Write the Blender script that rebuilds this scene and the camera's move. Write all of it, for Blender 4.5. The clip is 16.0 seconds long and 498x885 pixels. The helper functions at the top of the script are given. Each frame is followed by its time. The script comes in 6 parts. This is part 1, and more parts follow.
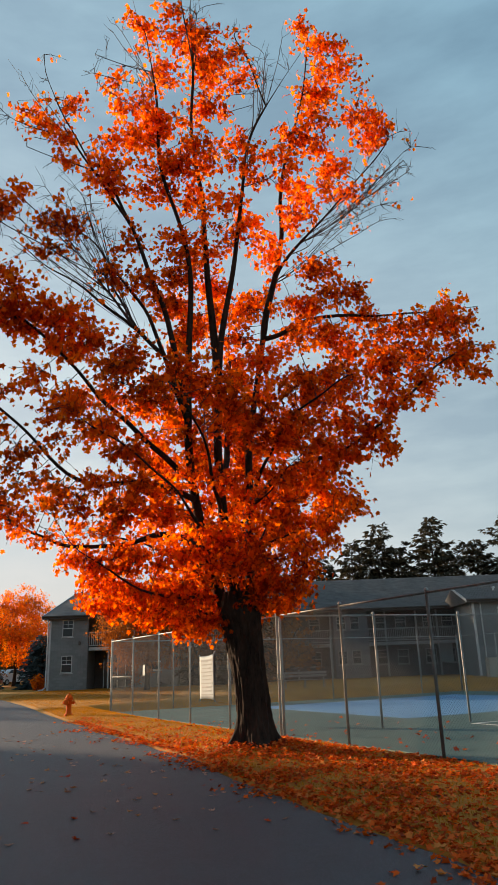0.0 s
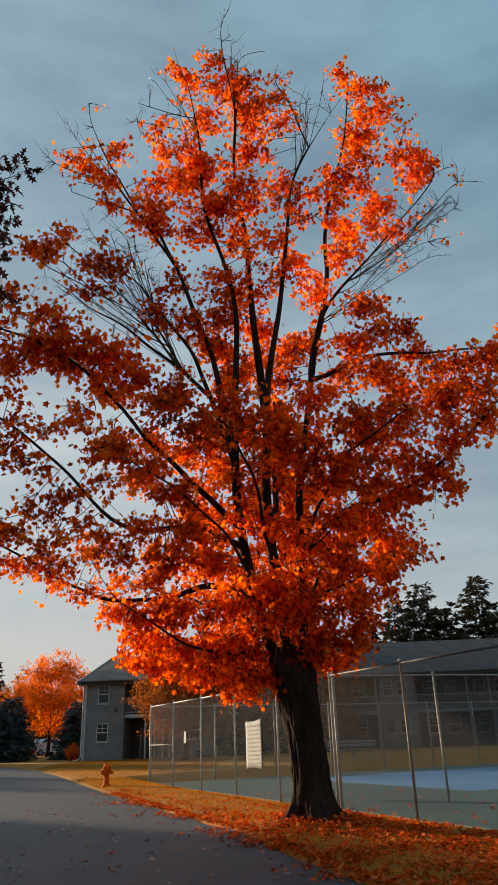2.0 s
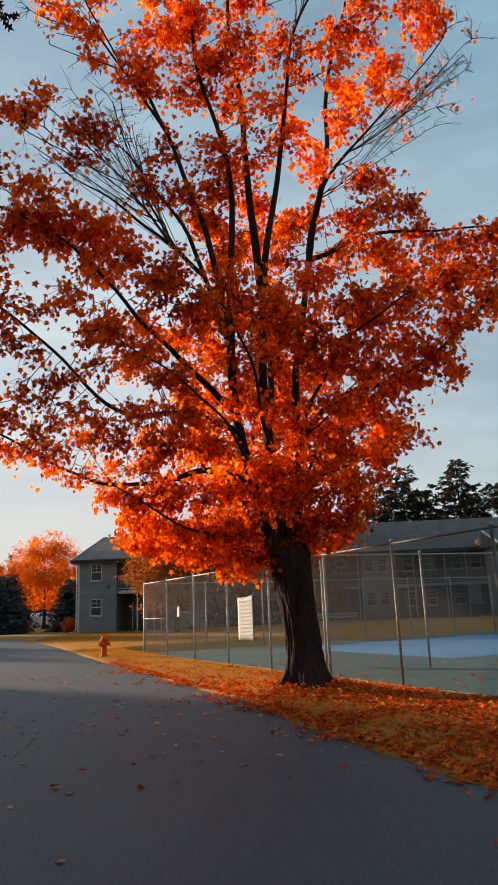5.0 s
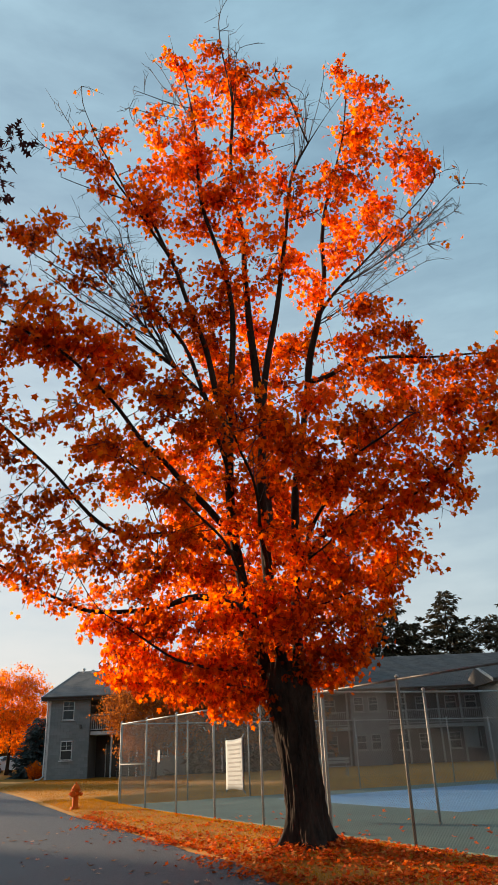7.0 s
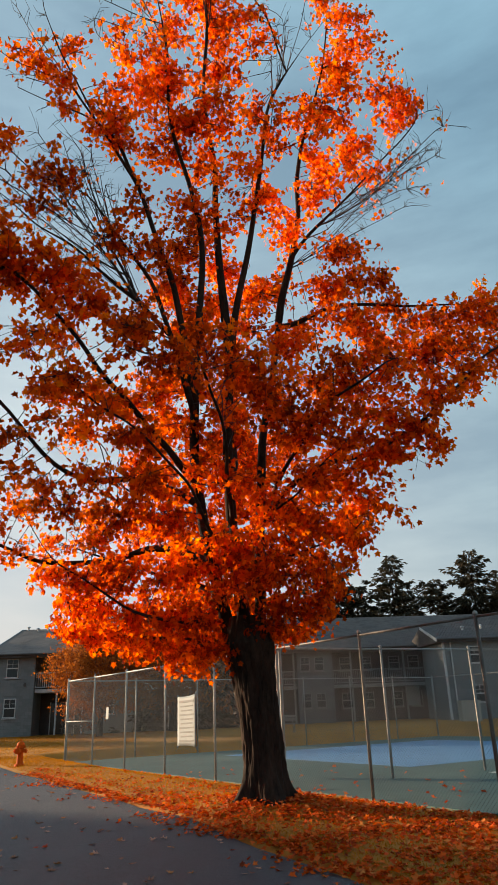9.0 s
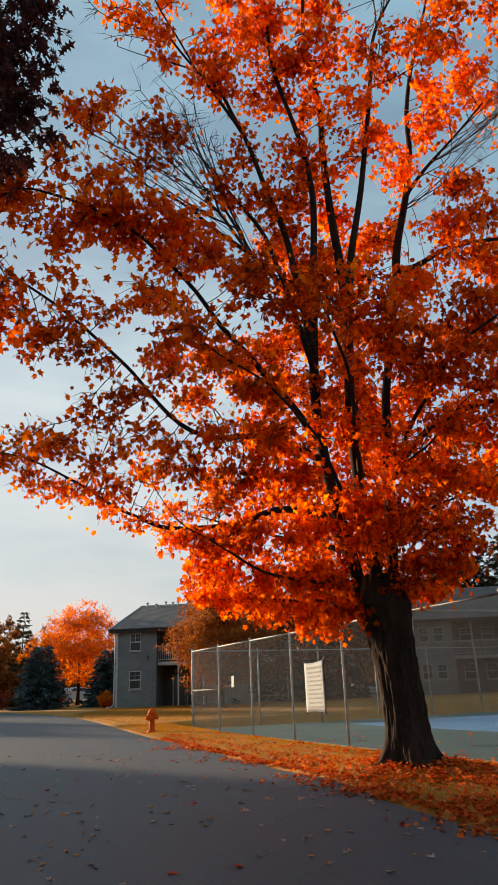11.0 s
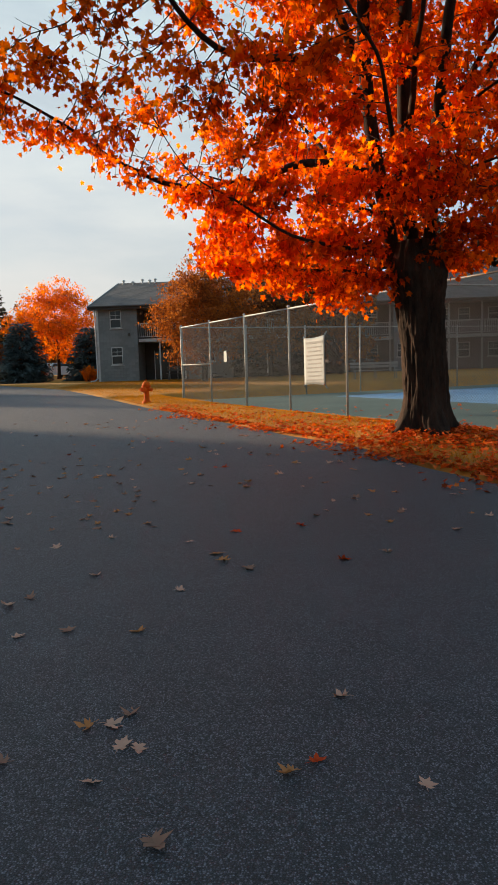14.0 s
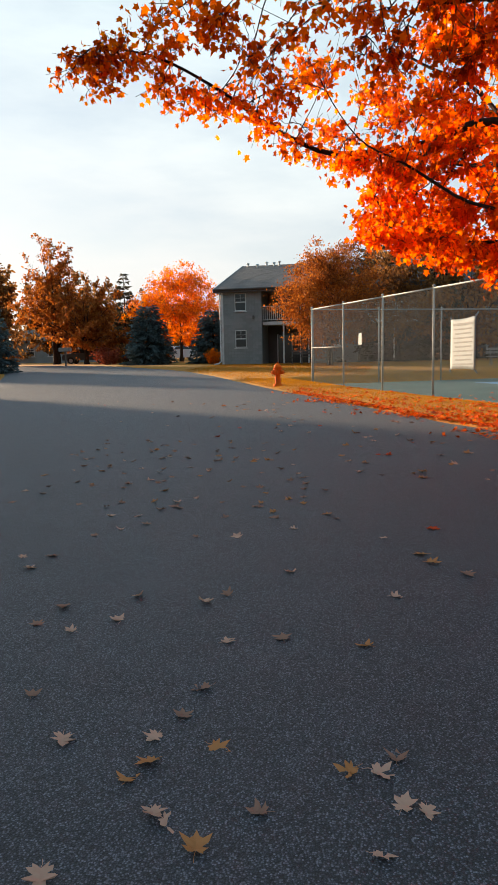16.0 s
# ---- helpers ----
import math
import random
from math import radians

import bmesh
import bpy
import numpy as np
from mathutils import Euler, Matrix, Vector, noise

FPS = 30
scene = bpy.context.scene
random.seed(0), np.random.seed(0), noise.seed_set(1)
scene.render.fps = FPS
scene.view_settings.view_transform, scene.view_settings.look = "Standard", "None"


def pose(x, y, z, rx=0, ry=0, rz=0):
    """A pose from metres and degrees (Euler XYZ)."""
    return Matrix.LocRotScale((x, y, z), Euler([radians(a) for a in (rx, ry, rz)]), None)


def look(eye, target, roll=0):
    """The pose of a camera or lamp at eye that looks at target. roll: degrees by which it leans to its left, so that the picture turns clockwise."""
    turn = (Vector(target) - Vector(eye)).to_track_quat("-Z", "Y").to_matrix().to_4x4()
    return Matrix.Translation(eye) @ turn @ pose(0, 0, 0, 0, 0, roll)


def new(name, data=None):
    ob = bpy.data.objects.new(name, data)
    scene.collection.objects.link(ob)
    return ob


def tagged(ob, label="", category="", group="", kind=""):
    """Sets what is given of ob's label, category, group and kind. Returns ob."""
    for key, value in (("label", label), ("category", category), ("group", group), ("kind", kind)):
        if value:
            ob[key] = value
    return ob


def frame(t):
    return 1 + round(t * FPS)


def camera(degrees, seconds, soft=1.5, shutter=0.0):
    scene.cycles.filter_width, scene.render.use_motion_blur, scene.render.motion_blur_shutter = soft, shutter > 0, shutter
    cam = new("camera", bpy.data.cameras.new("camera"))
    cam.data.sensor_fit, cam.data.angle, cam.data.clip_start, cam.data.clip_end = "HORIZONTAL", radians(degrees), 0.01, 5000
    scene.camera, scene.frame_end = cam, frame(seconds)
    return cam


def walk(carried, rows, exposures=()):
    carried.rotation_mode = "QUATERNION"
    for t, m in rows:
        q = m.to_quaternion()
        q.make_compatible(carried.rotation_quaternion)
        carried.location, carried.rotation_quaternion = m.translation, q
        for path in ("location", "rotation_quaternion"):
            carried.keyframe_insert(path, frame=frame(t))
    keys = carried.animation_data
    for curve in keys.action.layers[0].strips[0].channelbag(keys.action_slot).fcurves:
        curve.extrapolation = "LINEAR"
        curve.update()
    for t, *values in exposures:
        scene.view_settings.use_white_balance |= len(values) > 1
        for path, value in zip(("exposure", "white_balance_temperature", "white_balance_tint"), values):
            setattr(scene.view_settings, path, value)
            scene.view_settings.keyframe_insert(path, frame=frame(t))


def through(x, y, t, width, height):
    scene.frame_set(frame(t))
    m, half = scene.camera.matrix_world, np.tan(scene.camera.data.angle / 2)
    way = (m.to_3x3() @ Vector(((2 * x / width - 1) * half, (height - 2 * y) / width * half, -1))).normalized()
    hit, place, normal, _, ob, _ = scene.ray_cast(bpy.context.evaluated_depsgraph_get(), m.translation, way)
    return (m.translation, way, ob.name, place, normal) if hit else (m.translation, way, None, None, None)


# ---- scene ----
cam = camera(39.3, 16.0)
PATH = [
    (0, (-0.243, 3.851, 1.752), (-0.279, 5.755, 2.363), -2.0),
    (0.5, (-0.276, 3.81, 1.689), (-0.345, 5.681, 2.391), -1.8),
    (1, (-0.476, 4.085, 1.667), (-0.557, 5.929, 2.435), -1.9),
    (1.5, (-0.606, 4.362, 1.633), (-0.702, 6.194, 2.429), -2.0),
    (2, (-0.651, 4.676, 1.627), (-0.771, 6.513, 2.408), -2.0),
    (2.5, (-0.709, 4.791, 1.626), (-0.846, 6.647, 2.36), -2.0),
    (3, (-0.764, 4.788, 1.661), (-0.91, 6.665, 2.337), -2.1),
    (3.5, (-0.806, 4.783, 1.668), (-0.95, 6.677, 2.293), -2.0),
    (4, (-0.869, 4.763, 1.7), (-1.0, 6.674, 2.274), -2.0),
    (6.3, (-1.001, 5.138, 1.722), (-1.045, 7.099, 2.113), -2.2),
    (6.5, (-1.083, 5.175, 1.732), (-1.119, 7.107, 2.245), -2.1),
    (7, (-1.291, 5.392, 1.742), (-1.312, 7.219, 2.555), -2.2),
    (7.5, (-1.393, 5.602, 1.753), (-1.392, 7.372, 2.686), -2.2),
    (8, (-1.449, 5.844, 1.765), (-1.376, 7.622, 2.677), -2.3),
    (8.2, (-1.458, 5.941, 1.774), (-1.335, 7.737, 2.646), -2.3),
    (10.3, (-1.975, 6.469, 1.463), (-1.917, 8.371, 2.077), -2.5),
    (10.5, (-2.001, 6.548, 1.457), (-2.014, 8.446, 2.085), -2.4),
    (11, (-2.072, 6.73, 1.472), (-2.238, 8.608, 2.138), -2.2),
    (11.5, (-2.23, 6.885, 1.446), (-2.497, 8.713, 2.213), -1.8),
    (12, (-2.434, 7.049, 1.449), (-2.714, 8.831, 2.312), -1.7),
    (12.5, (-2.572, 7.248, 1.468), (-2.863, 9.144, 2.033), -1.9),
    (13, (-2.655, 7.484, 1.478), (-2.943, 9.455, 1.656), -1.9),
    (13.5, (-2.848, 7.668, 1.415), (-3.075, 9.651, 1.296), -1.9),
    (14, (-3.094, 7.788, 1.401), (-3.209, 9.772, 1.181), -1.8),
    (14.5, (-3.257, 7.973, 1.358), (-3.307, 9.958, 1.114), -1.7),
    (15, (-3.407, 8.175, 1.361), (-3.494, 10.158, 1.109), -1.5),
    (15.5, (-3.641, 8.277, 1.335), (-3.886, 10.246, 1.083), -1.3),
    (16, (-3.869, 8.333, 1.334), (-4.298, 10.27, 1.08), -1.2),
]
EXPOSURES = [(0.0, 1.12), (1.5, 0.87), (3.5, 0.70), (4.0, 0.81), (6.5, 1.36), (7.5, 1.1), (10.5, 1.13), (12.0, 1.03), (12.5, 0.96), (13.0, 0.72), (13.5, 0.8), (14.0, 1.18), (14.5, 1.52), (15.0, 1.66), (15.5, 1.62), (16.0, 1.52)]
walk(cam, [(t, look(eye, target, roll)) for t, eye, target, roll in PATH], EXPOSURES)

# ---- world, sun ----
SUN_AZ = math.atan2(0.51, -0.86)
SUN_EL = radians(11)
world = bpy.data.worlds.new("sky")
scene.world = world
world.use_nodes = True
wn, wl = world.node_tree.nodes, world.node_tree.links
wn.clear()
w_out = wn.new("ShaderNodeOutputWorld")
w_bg = wn.new("ShaderNodeBackground")
w_sky = wn.new("ShaderNodeTexSky")
w_sky.sky_type = "NISHITA"
w_sky.sun_disc = False
w_sky.sun_elevation = SUN_EL
w_sky.sun_rotation = math.pi / 2 - SUN_AZ
w_sky.air_density, w_sky.dust_density, w_sky.ozone_density = 1.0, 1.0, 2.5
w_bg.inputs["Strength"].default_value = 0.052
w_tc = wn.new("ShaderNodeTexCoord")
w_map = wn.new("ShaderNodeMapping")
w_map.inputs["Scale"].default_value = (1.2, 1.2, 4.5)
w_map.inputs["Rotation"].default_value = (0.25, 0.1, 0.4)
w_noise = wn.new("ShaderNodeTexNoise")
w_noise.inputs["Scale"].default_value = 1.6
w_noise.inputs["Detail"].default_value = 7
w_noise.inputs["Roughness"].default_value = 0.55
w_ramp = wn.new("ShaderNodeValToRGB")
w_ramp.color_ramp.elements[0].position, w_ramp.color_ramp.elements[1].position = 0.40, 0.64
w_ramp.color_ramp.elements[0].color = (0.56, 0.56, 0.56, 1)
w_ramp.color_ramp.elements[1].color = (1.0, 1.0, 1.0, 1)
w_mix = wn.new("ShaderNodeMixRGB")
w_geo = wn.new("ShaderNodeSeparateXYZ")
w_haze = wn.new("ShaderNodeValToRGB")
for e_pos, e_col in ((0.12, (5.5, 5.6, 5.5, 1)), (0.30, (5.4, 6.0, 6.1, 1))):
    w_haze.color_ramp.elements.new(e_pos).color = e_col
w_haze.color_ramp.elements[0].color = (5.1, 4.95, 4.65, 1)
w_haze.color_ramp.elements[-1].position = 0.7
w_haze.color_ramp.elements[-1].color = (3.4, 4.8, 5.6, 1)
wl.new(w_tc.outputs["Generated"], w_geo.inputs[0])
wl.new(w_geo.outputs["Z"], w_haze.inputs["Fac"])
w_dot = wn.new("ShaderNodeVectorMath")
w_dot.operation = "DOT_PRODUCT"
w_dot.inputs[1].default_value = (math.cos(SUN_AZ), math.sin(SUN_AZ), 0.0)
wl.new(w_tc.outputs["Generated"], w_dot.inputs[0])
w_side = wn.new("ShaderNodeMapRange")
w_side.inputs["From Min"].default_value, w_side.inputs["From Max"].default_value = 0.05, 0.75
w_glow = wn.new("ShaderNodeMixRGB")
w_glow.blend_type = "MULTIPLY"
w_glow.inputs["Fac"].default_value = 1.0
w_tint = wn.new("ShaderNodeValToRGB")
w_tint.color_ramp.elements[0].color, w_tint.color_ramp.elements[1].color = (0.76, 0.92, 1.0, 1), (1.24, 1.20, 1.18, 1)
wl.new(w_dot.outputs["Value"], w_side.inputs["Value"])
wl.new(w_side.outputs["Result"], w_tint.inputs["Fac"])
wl.new(w_haze.outputs["Color"], w_glow.inputs["Color1"])
wl.new(w_tint.outputs["Color"], w_glow.inputs["Color2"])
wl.new(w_glow.outputs["Color"], w_mix.inputs["Color2"])
wl.new(w_tc.outputs["Generated"], w_map.inputs["Vector"])
wl.new(w_map.outputs["Vector"], w_noise.inputs["Vector"])
wl.new(w_noise.outputs["Fac"], w_ramp.inputs["Fac"])
wl.new(w_ramp.outputs["Color"], w_mix.inputs["Fac"])
wl.new(w_sky.outputs["Color"], w_mix.inputs["Color1"])
wl.new(w_mix.outputs["Color"], w_bg.inputs["Color"])
wl.new(w_bg.outputs["Background"], w_out.inputs["Surface"])

sun = new("sun", bpy.data.lights.new("sun", "SUN"))
sun.data.energy = 5.0
sun.data.angle = radians(2.6)
sun.data.color = (1.0, 0.74, 0.48)
sun_way = Vector((math.cos(SUN_AZ) * math.cos(SUN_EL), math.sin(SUN_AZ) * math.cos(SUN_EL), math.sin(SUN_EL)))
sun.matrix_world = look(sun_way * 100, (0, 0, 0))


# ---- mesh tools ----
class Build:
    """Collects vertices and faces for one mesh."""

    def __init__(self):
        self.v, self.f = [], []

    def add(self, verts, faces):
        k = len(self.v)
        self.v.extend(tuple(p) for p in verts)
        self.f.extend(tuple(i + k for i in f) for f in faces)
        return self

    def box(self, lo, hi, m=None, bevel=0.0):
        (a, b, c), (d, e, f) = lo, hi
        if bevel <= 0:
            vs = [(a, b, c), (d, b, c), (d, e, c), (a, e, c), (a, b, f), (d, b, f), (d, e, f), (a, e, f)]
            fs = [(0, 3, 2, 1), (4, 5, 6, 7), (0, 1, 5, 4), (1, 2, 6, 5), (2, 3, 7, 6), (3, 0, 4, 7)]
        else:
            bm = bmesh.new()
            bmesh.ops.create_cube(bm, size=1.0)
            bmesh.ops.scale(bm, vec=(d - a, e - b, f - c), verts=bm.verts)
            bmesh.ops.translate(bm, vec=((a + d) / 2, (b + e) / 2, (c + f) / 2), verts=bm.verts)
            bmesh.ops.bevel(bm, geom=bm.edges[:], offset=bevel, segments=2, affect="EDGES")
            bm.verts.index_update()
            vs, fs = [v.co[:] for v in bm.verts], [[v.index for v in fc.verts] for fc in bm.faces]
            bm.free()
        if m is not None:
            vs = [m @ Vector(p) for p in vs]
        return self.add(vs, fs)

    def tube(self, pts, radii, sides=8, cap=True):
        pts = [Vector(p) for p in pts]
        n = len(pts)
        vs, fs = [], []
        side = None
        for i, p in enumerate(pts):
            t = (pts[min(i + 1, n - 1)] - pts[max(i - 1, 0)]).normalized()
            if side is None:
                side = t.cross(Vector((0.31, 0.95, 0.12))).normalized()
            side = (side - t * side.dot(t)).normalized()
            up = t.cross(side)
            r = radii[i] if hasattr(radii, "__len__") else radii
            for k in range(sides):
                a = 2 * math.pi * k / sides
                vs.append(p + (side * math.cos(a) + up * math.sin(a)) * r)
        for i in range(n - 1):
            for k in range(sides):
                k2 = (k + 1) % sides
                fs.append((i * sides + k, i * sides + k2, (i + 1) * sides + k2, (i + 1) * sides + k))
        if cap:
            fs.append(tuple(range(sides))[::-1])
            fs.append(tuple((n - 1) * sides + k for k in range(sides)))
        return self.add(vs, fs)

    def lathe(self, prof, sides=20, at=(0, 0, 0)):
        """prof: (radius, height) pairs, turned round the z axis."""
        vs, fs = [], []
        for r, z in prof:
            for k in range(sides):
                a = 2 * math.pi * k / sides
                vs.append((at[0] + r * math.cos(a), at[1] + r * math.sin(a), at[2] + z))
        n = len(prof)
        for i in range(n - 1):
            for k in range(sides):
                k2 = (k + 1) % sides
                fs.append((i * sides + k, i * sides + k2, (i + 1) * sides + k2, (i + 1) * sides + k))
        fs.append(tuple(range(sides))[::-1])
        fs.append(tuple((n - 1) * sides + k for k in range(sides)))
        return self.add(vs, fs)

    def mesh(self, name, mat, smooth=False):
        me = bpy.data.meshes.new(name)
        me.from_pydata(self.v, [], self.f)
        if smooth:
            me.polygons.foreach_set("use_smooth", [True] * len(me.polygons))
        me.materials.append(mat)
        me.update()
        return me


def part(name, b, mat=None, parent=None, label="", smooth=False):
    """Links a Build (or a finished mesh) as one mesh object, under a thing or a part."""
    me = b.mesh(name, mat, smooth) if isinstance(b, Build) else b
    ob = new(name, me)
    if parent is not None:
        ob.parent = parent
    if label:
        tagged(ob, label)
    return ob


def thing(name, label, category, group="", at=None, kind=""):
    """An Empty at a thing's base, which parents its parts."""
    ob = new(name)
    ob.empty_display_size = 0.2
    if at is not None:
        ob.matrix_world = at if isinstance(at, Matrix) else Matrix.Translation(at)
    return tagged(ob, label, category, group, kind)


def poly_mesh(name, verts, counts, index, mat, smooth=False):
    """A mesh from flat numpy arrays: corners per face and their vertex numbers."""
    me = bpy.data.meshes.new(name)
    me.vertices.add(len(verts))
    me.vertices.foreach_set("co", np.asarray(verts, np.float32).ravel())
    me.loops.add(len(index))
    me.loops.foreach_set("vertex_index", np.asarray(index, np.int32))
    me.polygons.add(len(counts))
    start = np.concatenate(([0], np.cumsum(counts)[:-1]))
    me.polygons.foreach_set("loop_start", start.astype(np.int32))
    if smooth:
        me.polygons.foreach_set("use_smooth", np.ones(len(counts), bool))
    me.materials.append(mat)
    me.update(calc_edges=True)
    me.validate()
    return me


# ---- materials ----
def mat_new(name):
    m = bpy.data.materials.new(name)
    m.use_nodes = True
    n = m.node_tree.nodes
    return m, n, m.node_tree.links, n["Principled BSDF"]


def ramp_node(n, stops):
    r = n.new("ShaderNodeValToRGB")
    e = r.color_ramp.elements
    e[0].position, e[0].color = stops[0][0], (*stops[0][1], 1)
    e[1].position, e[1].color = stops[-1][0], (*stops[-1][1], 1)
    for p, c in stops[1:-1]:
        k = e.new(p)
        k.color = (*c, 1)
    return r


def noise_node(n, l, scale, detail=5, rough=0.6, stretch=None, coord="Object"):
    tc = n.new("ShaderNodeTexCoord")
    t = n.new("ShaderNodeTexNoise")
    t.inputs["Scale"].default_value = scale
    t.inputs["Detail"].default_value = detail
    t.inputs["Roughness"].default_value = rough
    if stretch:
        mp = n.new("ShaderNodeMapping")
        mp.inputs["Scale"].default_value = stretch
        l.new(tc.outputs[coord], mp.inputs["Vector"])
        l.new(mp.outputs["Vector"], t.inputs["Vector"])
    else:
        l.new(tc.outputs[coord], t.inputs["Vector"])
    return t


def surface(name, dark, light, scale=8.0, rough=0.7, metal=0.0, bump=0.2, fine=60.0, stretch=None, spread=0.12, spec=0.4):
    """Base colour mottled at two scales, with fine relief."""
    m, n, l, p = mat_new(name)
    a = noise_node(n, l, scale, 4, 0.6, stretch)
    b = noise_node(n, l, fine, 3, 0.6, stretch)
    mix = n.new("ShaderNodeMath")
    mix.operation = "MULTIPLY_ADD"
    mix.inputs[1].default_value = 0.35
    l.new(b.outputs["Fac"], mix.inputs[0])
    sub = n.new("ShaderNodeMath")
    sub.operation = "MULTIPLY_ADD"
    sub.inputs[1].default_value = 0.8
    sub.inputs[2].default_value = -0.08
    l.new(a.outputs["Fac"], sub.inputs[0])
    l.new(sub.outputs[0], mix.inputs[2])
    oi = n.new("ShaderNodeObjectInfo")
    ad = n.new("ShaderNodeMath")
    ad.operation = "MULTIPLY_ADD"
    ad.inputs[1].default_value = spread
    l.new(oi.outputs["Random"], ad.inputs[0])
    l.new(mix.outputs[0], ad.inputs[2])
    r = ramp_node(n, [(0.3, dark), (0.8, light)])
    l.new(ad.outputs[0], r.inputs["Fac"])
    l.new(r.outputs["Color"], p.inputs["Base Color"])
    p.inputs["Roughness"].default_value = rough
    p.inputs["Metallic"].default_value = metal
    p.inputs["Specular IOR Level"].default_value = spec
    if bump:
        bp = n.new("ShaderNodeBump")
        bp.inputs["Strength"].default_value = bump
        bp.inputs["Distance"].default_value = 0.02
        l.new(mix.outputs[0], bp.inputs["Height"])
        l.new(bp.outputs["Normal"], p.inputs["Normal"])
    return m


def leaf_material(name, stops, through=0.5, clump=0.5, gain=0.6, rough=0.55):
    """Leaves: each with its own tint, tinted again in clumps, letting light through."""
    m, n, l, p = mat_new(name)
    geo = n.new("ShaderNodeNewGeometry")
    big = noise_node(n, l, clump, 3, 0.6)
    ma = n.new("ShaderNodeMath")
    ma.operation = "MULTIPLY_ADD"
    ma.inputs[1].default_value = gain
    l.new(geo.outputs["Random Per Island"], ma.inputs[0])
    mb = n.new("ShaderNodeMath")
    mb.operation = "MULTIPLY_ADD"
    mb.inputs[1].default_value = 1.1
    mb.inputs[2].default_value = -0.3 - 0.15 * gain
    l.new(big.outputs["Fac"], mb.inputs[0])
    l.new(mb.outputs[0], ma.inputs[2])
    r = ramp_node(n, stops)
    l.new(ma.outputs[0], r.inputs["Fac"])
    l.new(r.outputs["Color"], p.inputs["Base Color"])
    p.inputs["Roughness"].default_value = max(rough, 0.65)
    p.inputs["Specular IOR Level"].default_value = 0.07
    tr = n.new("ShaderNodeBsdfTranslucent")
    hs = n.new("ShaderNodeHueSaturation")
    hs.inputs["Saturation"].default_value = 1.05
    hs.inputs["Value"].default_value = 1.26
    l.new(r.outputs["Color"], hs.inputs["Color"])
    l.new(hs.outputs["Color"], tr.inputs["Color"])
    mx = n.new("ShaderNodeMixShader")
    mx.inputs["Fac"].default_value = through
    l.new(p.outputs["BSDF"], mx.inputs[1])
    l.new(tr.outputs["BSDF"], mx.inputs[2])
    l.new(mx.outputs["Shader"], n["Material Output"].inputs["Surface"])
    return m


M_MAPLE = leaf_material("maple_leaves", [(0.0, (0.16, 0.030, 0.009)), (0.3, (0.53, 0.074, 0.006)), (0.6, (0.88, 0.160, 0.008)), (1.0, (0.95, 0.27, 0.014))], 0.77, 0.45)
M_OAK = leaf_material("oak_leaves", [(0.0, (0.042, 0.021, 0.024)), (0.6, (0.10, 0.034, 0.032)), (1.0, (0.24, 0.05, 0.032))], 0.25, 0.8)
M_RUST = leaf_material("rust_leaves", [(0.0, (0.12, 0.035, 0.012)), (0.5, (0.37, 0.112, 0.026)), (1.0, (0.54, 0.22, 0.05))], 0.45, 0.5)
M_ORANGE = leaf_material("far_maple_leaves", [(0.0, (0.46, 0.085, 0.012)), (0.5, (0.76, 0.185, 0.018)), (1.0, (0.86, 0.31, 0.035))], 0.62, 0.4)
M_BROWN = leaf_material("brown_leaves", [(0.0, (0.07, 0.03, 0.016)), (0.5, (0.23, 0.10, 0.034)), (1.0, (0.40, 0.20, 0.056))], 0.45, 0.3)
M_SPRUCE = leaf_material("blue_spruce_needles", [(0.0, (0.028, 0.046, 0.052)), (0.5, (0.08, 0.118, 0.128)), (1.0, (0.16, 0.21, 0.225))], 0.15, 1.2)
M_PINE = leaf_material("dark_pine_needles", [(0.0, (0.018, 0.016, 0.011)), (0.5, (0.050, 0.044, 0.028)), (1.0, (0.12, 0.088, 0.05))], 0.25, 0.8)
M_SHRUB = leaf_material("red_shrub_leaves", [(0.0, (0.10, 0.02, 0.015)), (0.5, (0.26, 0.06, 0.035)), (1.0, (0.4, 0.13, 0.06))], 0.35, 1.0)
M_FALLEN = leaf_material("fallen_maple_leaves", [(0.0, (0.12, 0.026, 0.012)), (0.35, (0.46, 0.060, 0.010)), (0.75, (0.74, 0.13, 0.020)), (1.0, (0.62, 0.25, 0.07))], 0.3, 0.7, 0.8)
M_GRASS = leaf_material("autumn_grass", [(0.0, (0.24, 0.098, 0.009)), (0.5, (0.42, 0.175, 0.012)), (1.0, (0.54, 0.245, 0.020))], 0.4, 0.6, 0.4)
M_BARK = surface("maple_bark", (0.006, 0.005, 0.005), (0.058, 0.035, 0.024), 7.0, 0.95, 0, 1.0, 34.0, (1, 1, 0.22), 0.12, 0.15)
M_TWIG = surface("twig_bark", (0.016, 0.012, 0.010), (0.06, 0.042, 0.032), 6.0, 0.85, 0, 0.3, 60.0)
M_LAWN = surface("lawn_soil", (0.22, 0.092, 0.007), (0.47, 0.195, 0.012), 0.8, 0.95, 0, 0.6, 45.0)
M_STEEL = surface("galvanised_steel", (0.22, 0.23, 0.23), (0.40, 0.41, 0.40), 5.0, 0.65, 0.3, 0.1, 80.0)
# Darker copy for fence posts and rails in shade, and for dark ironwork.
M_DARK_SHADED_STEEL = surface("dark_and_shaded_steel", (0.07, 0.065, 0.06), (0.16, 0.15, 0.14), 5.0, 0.55, 0.5, 0.1, 80.0)
M_BLOCK = surface("painted_block", (0.15, 0.165, 0.175), (0.27, 0.285, 0.29), 1.2, 0.85, 0, 0.5, 22.0, None, 0.20)
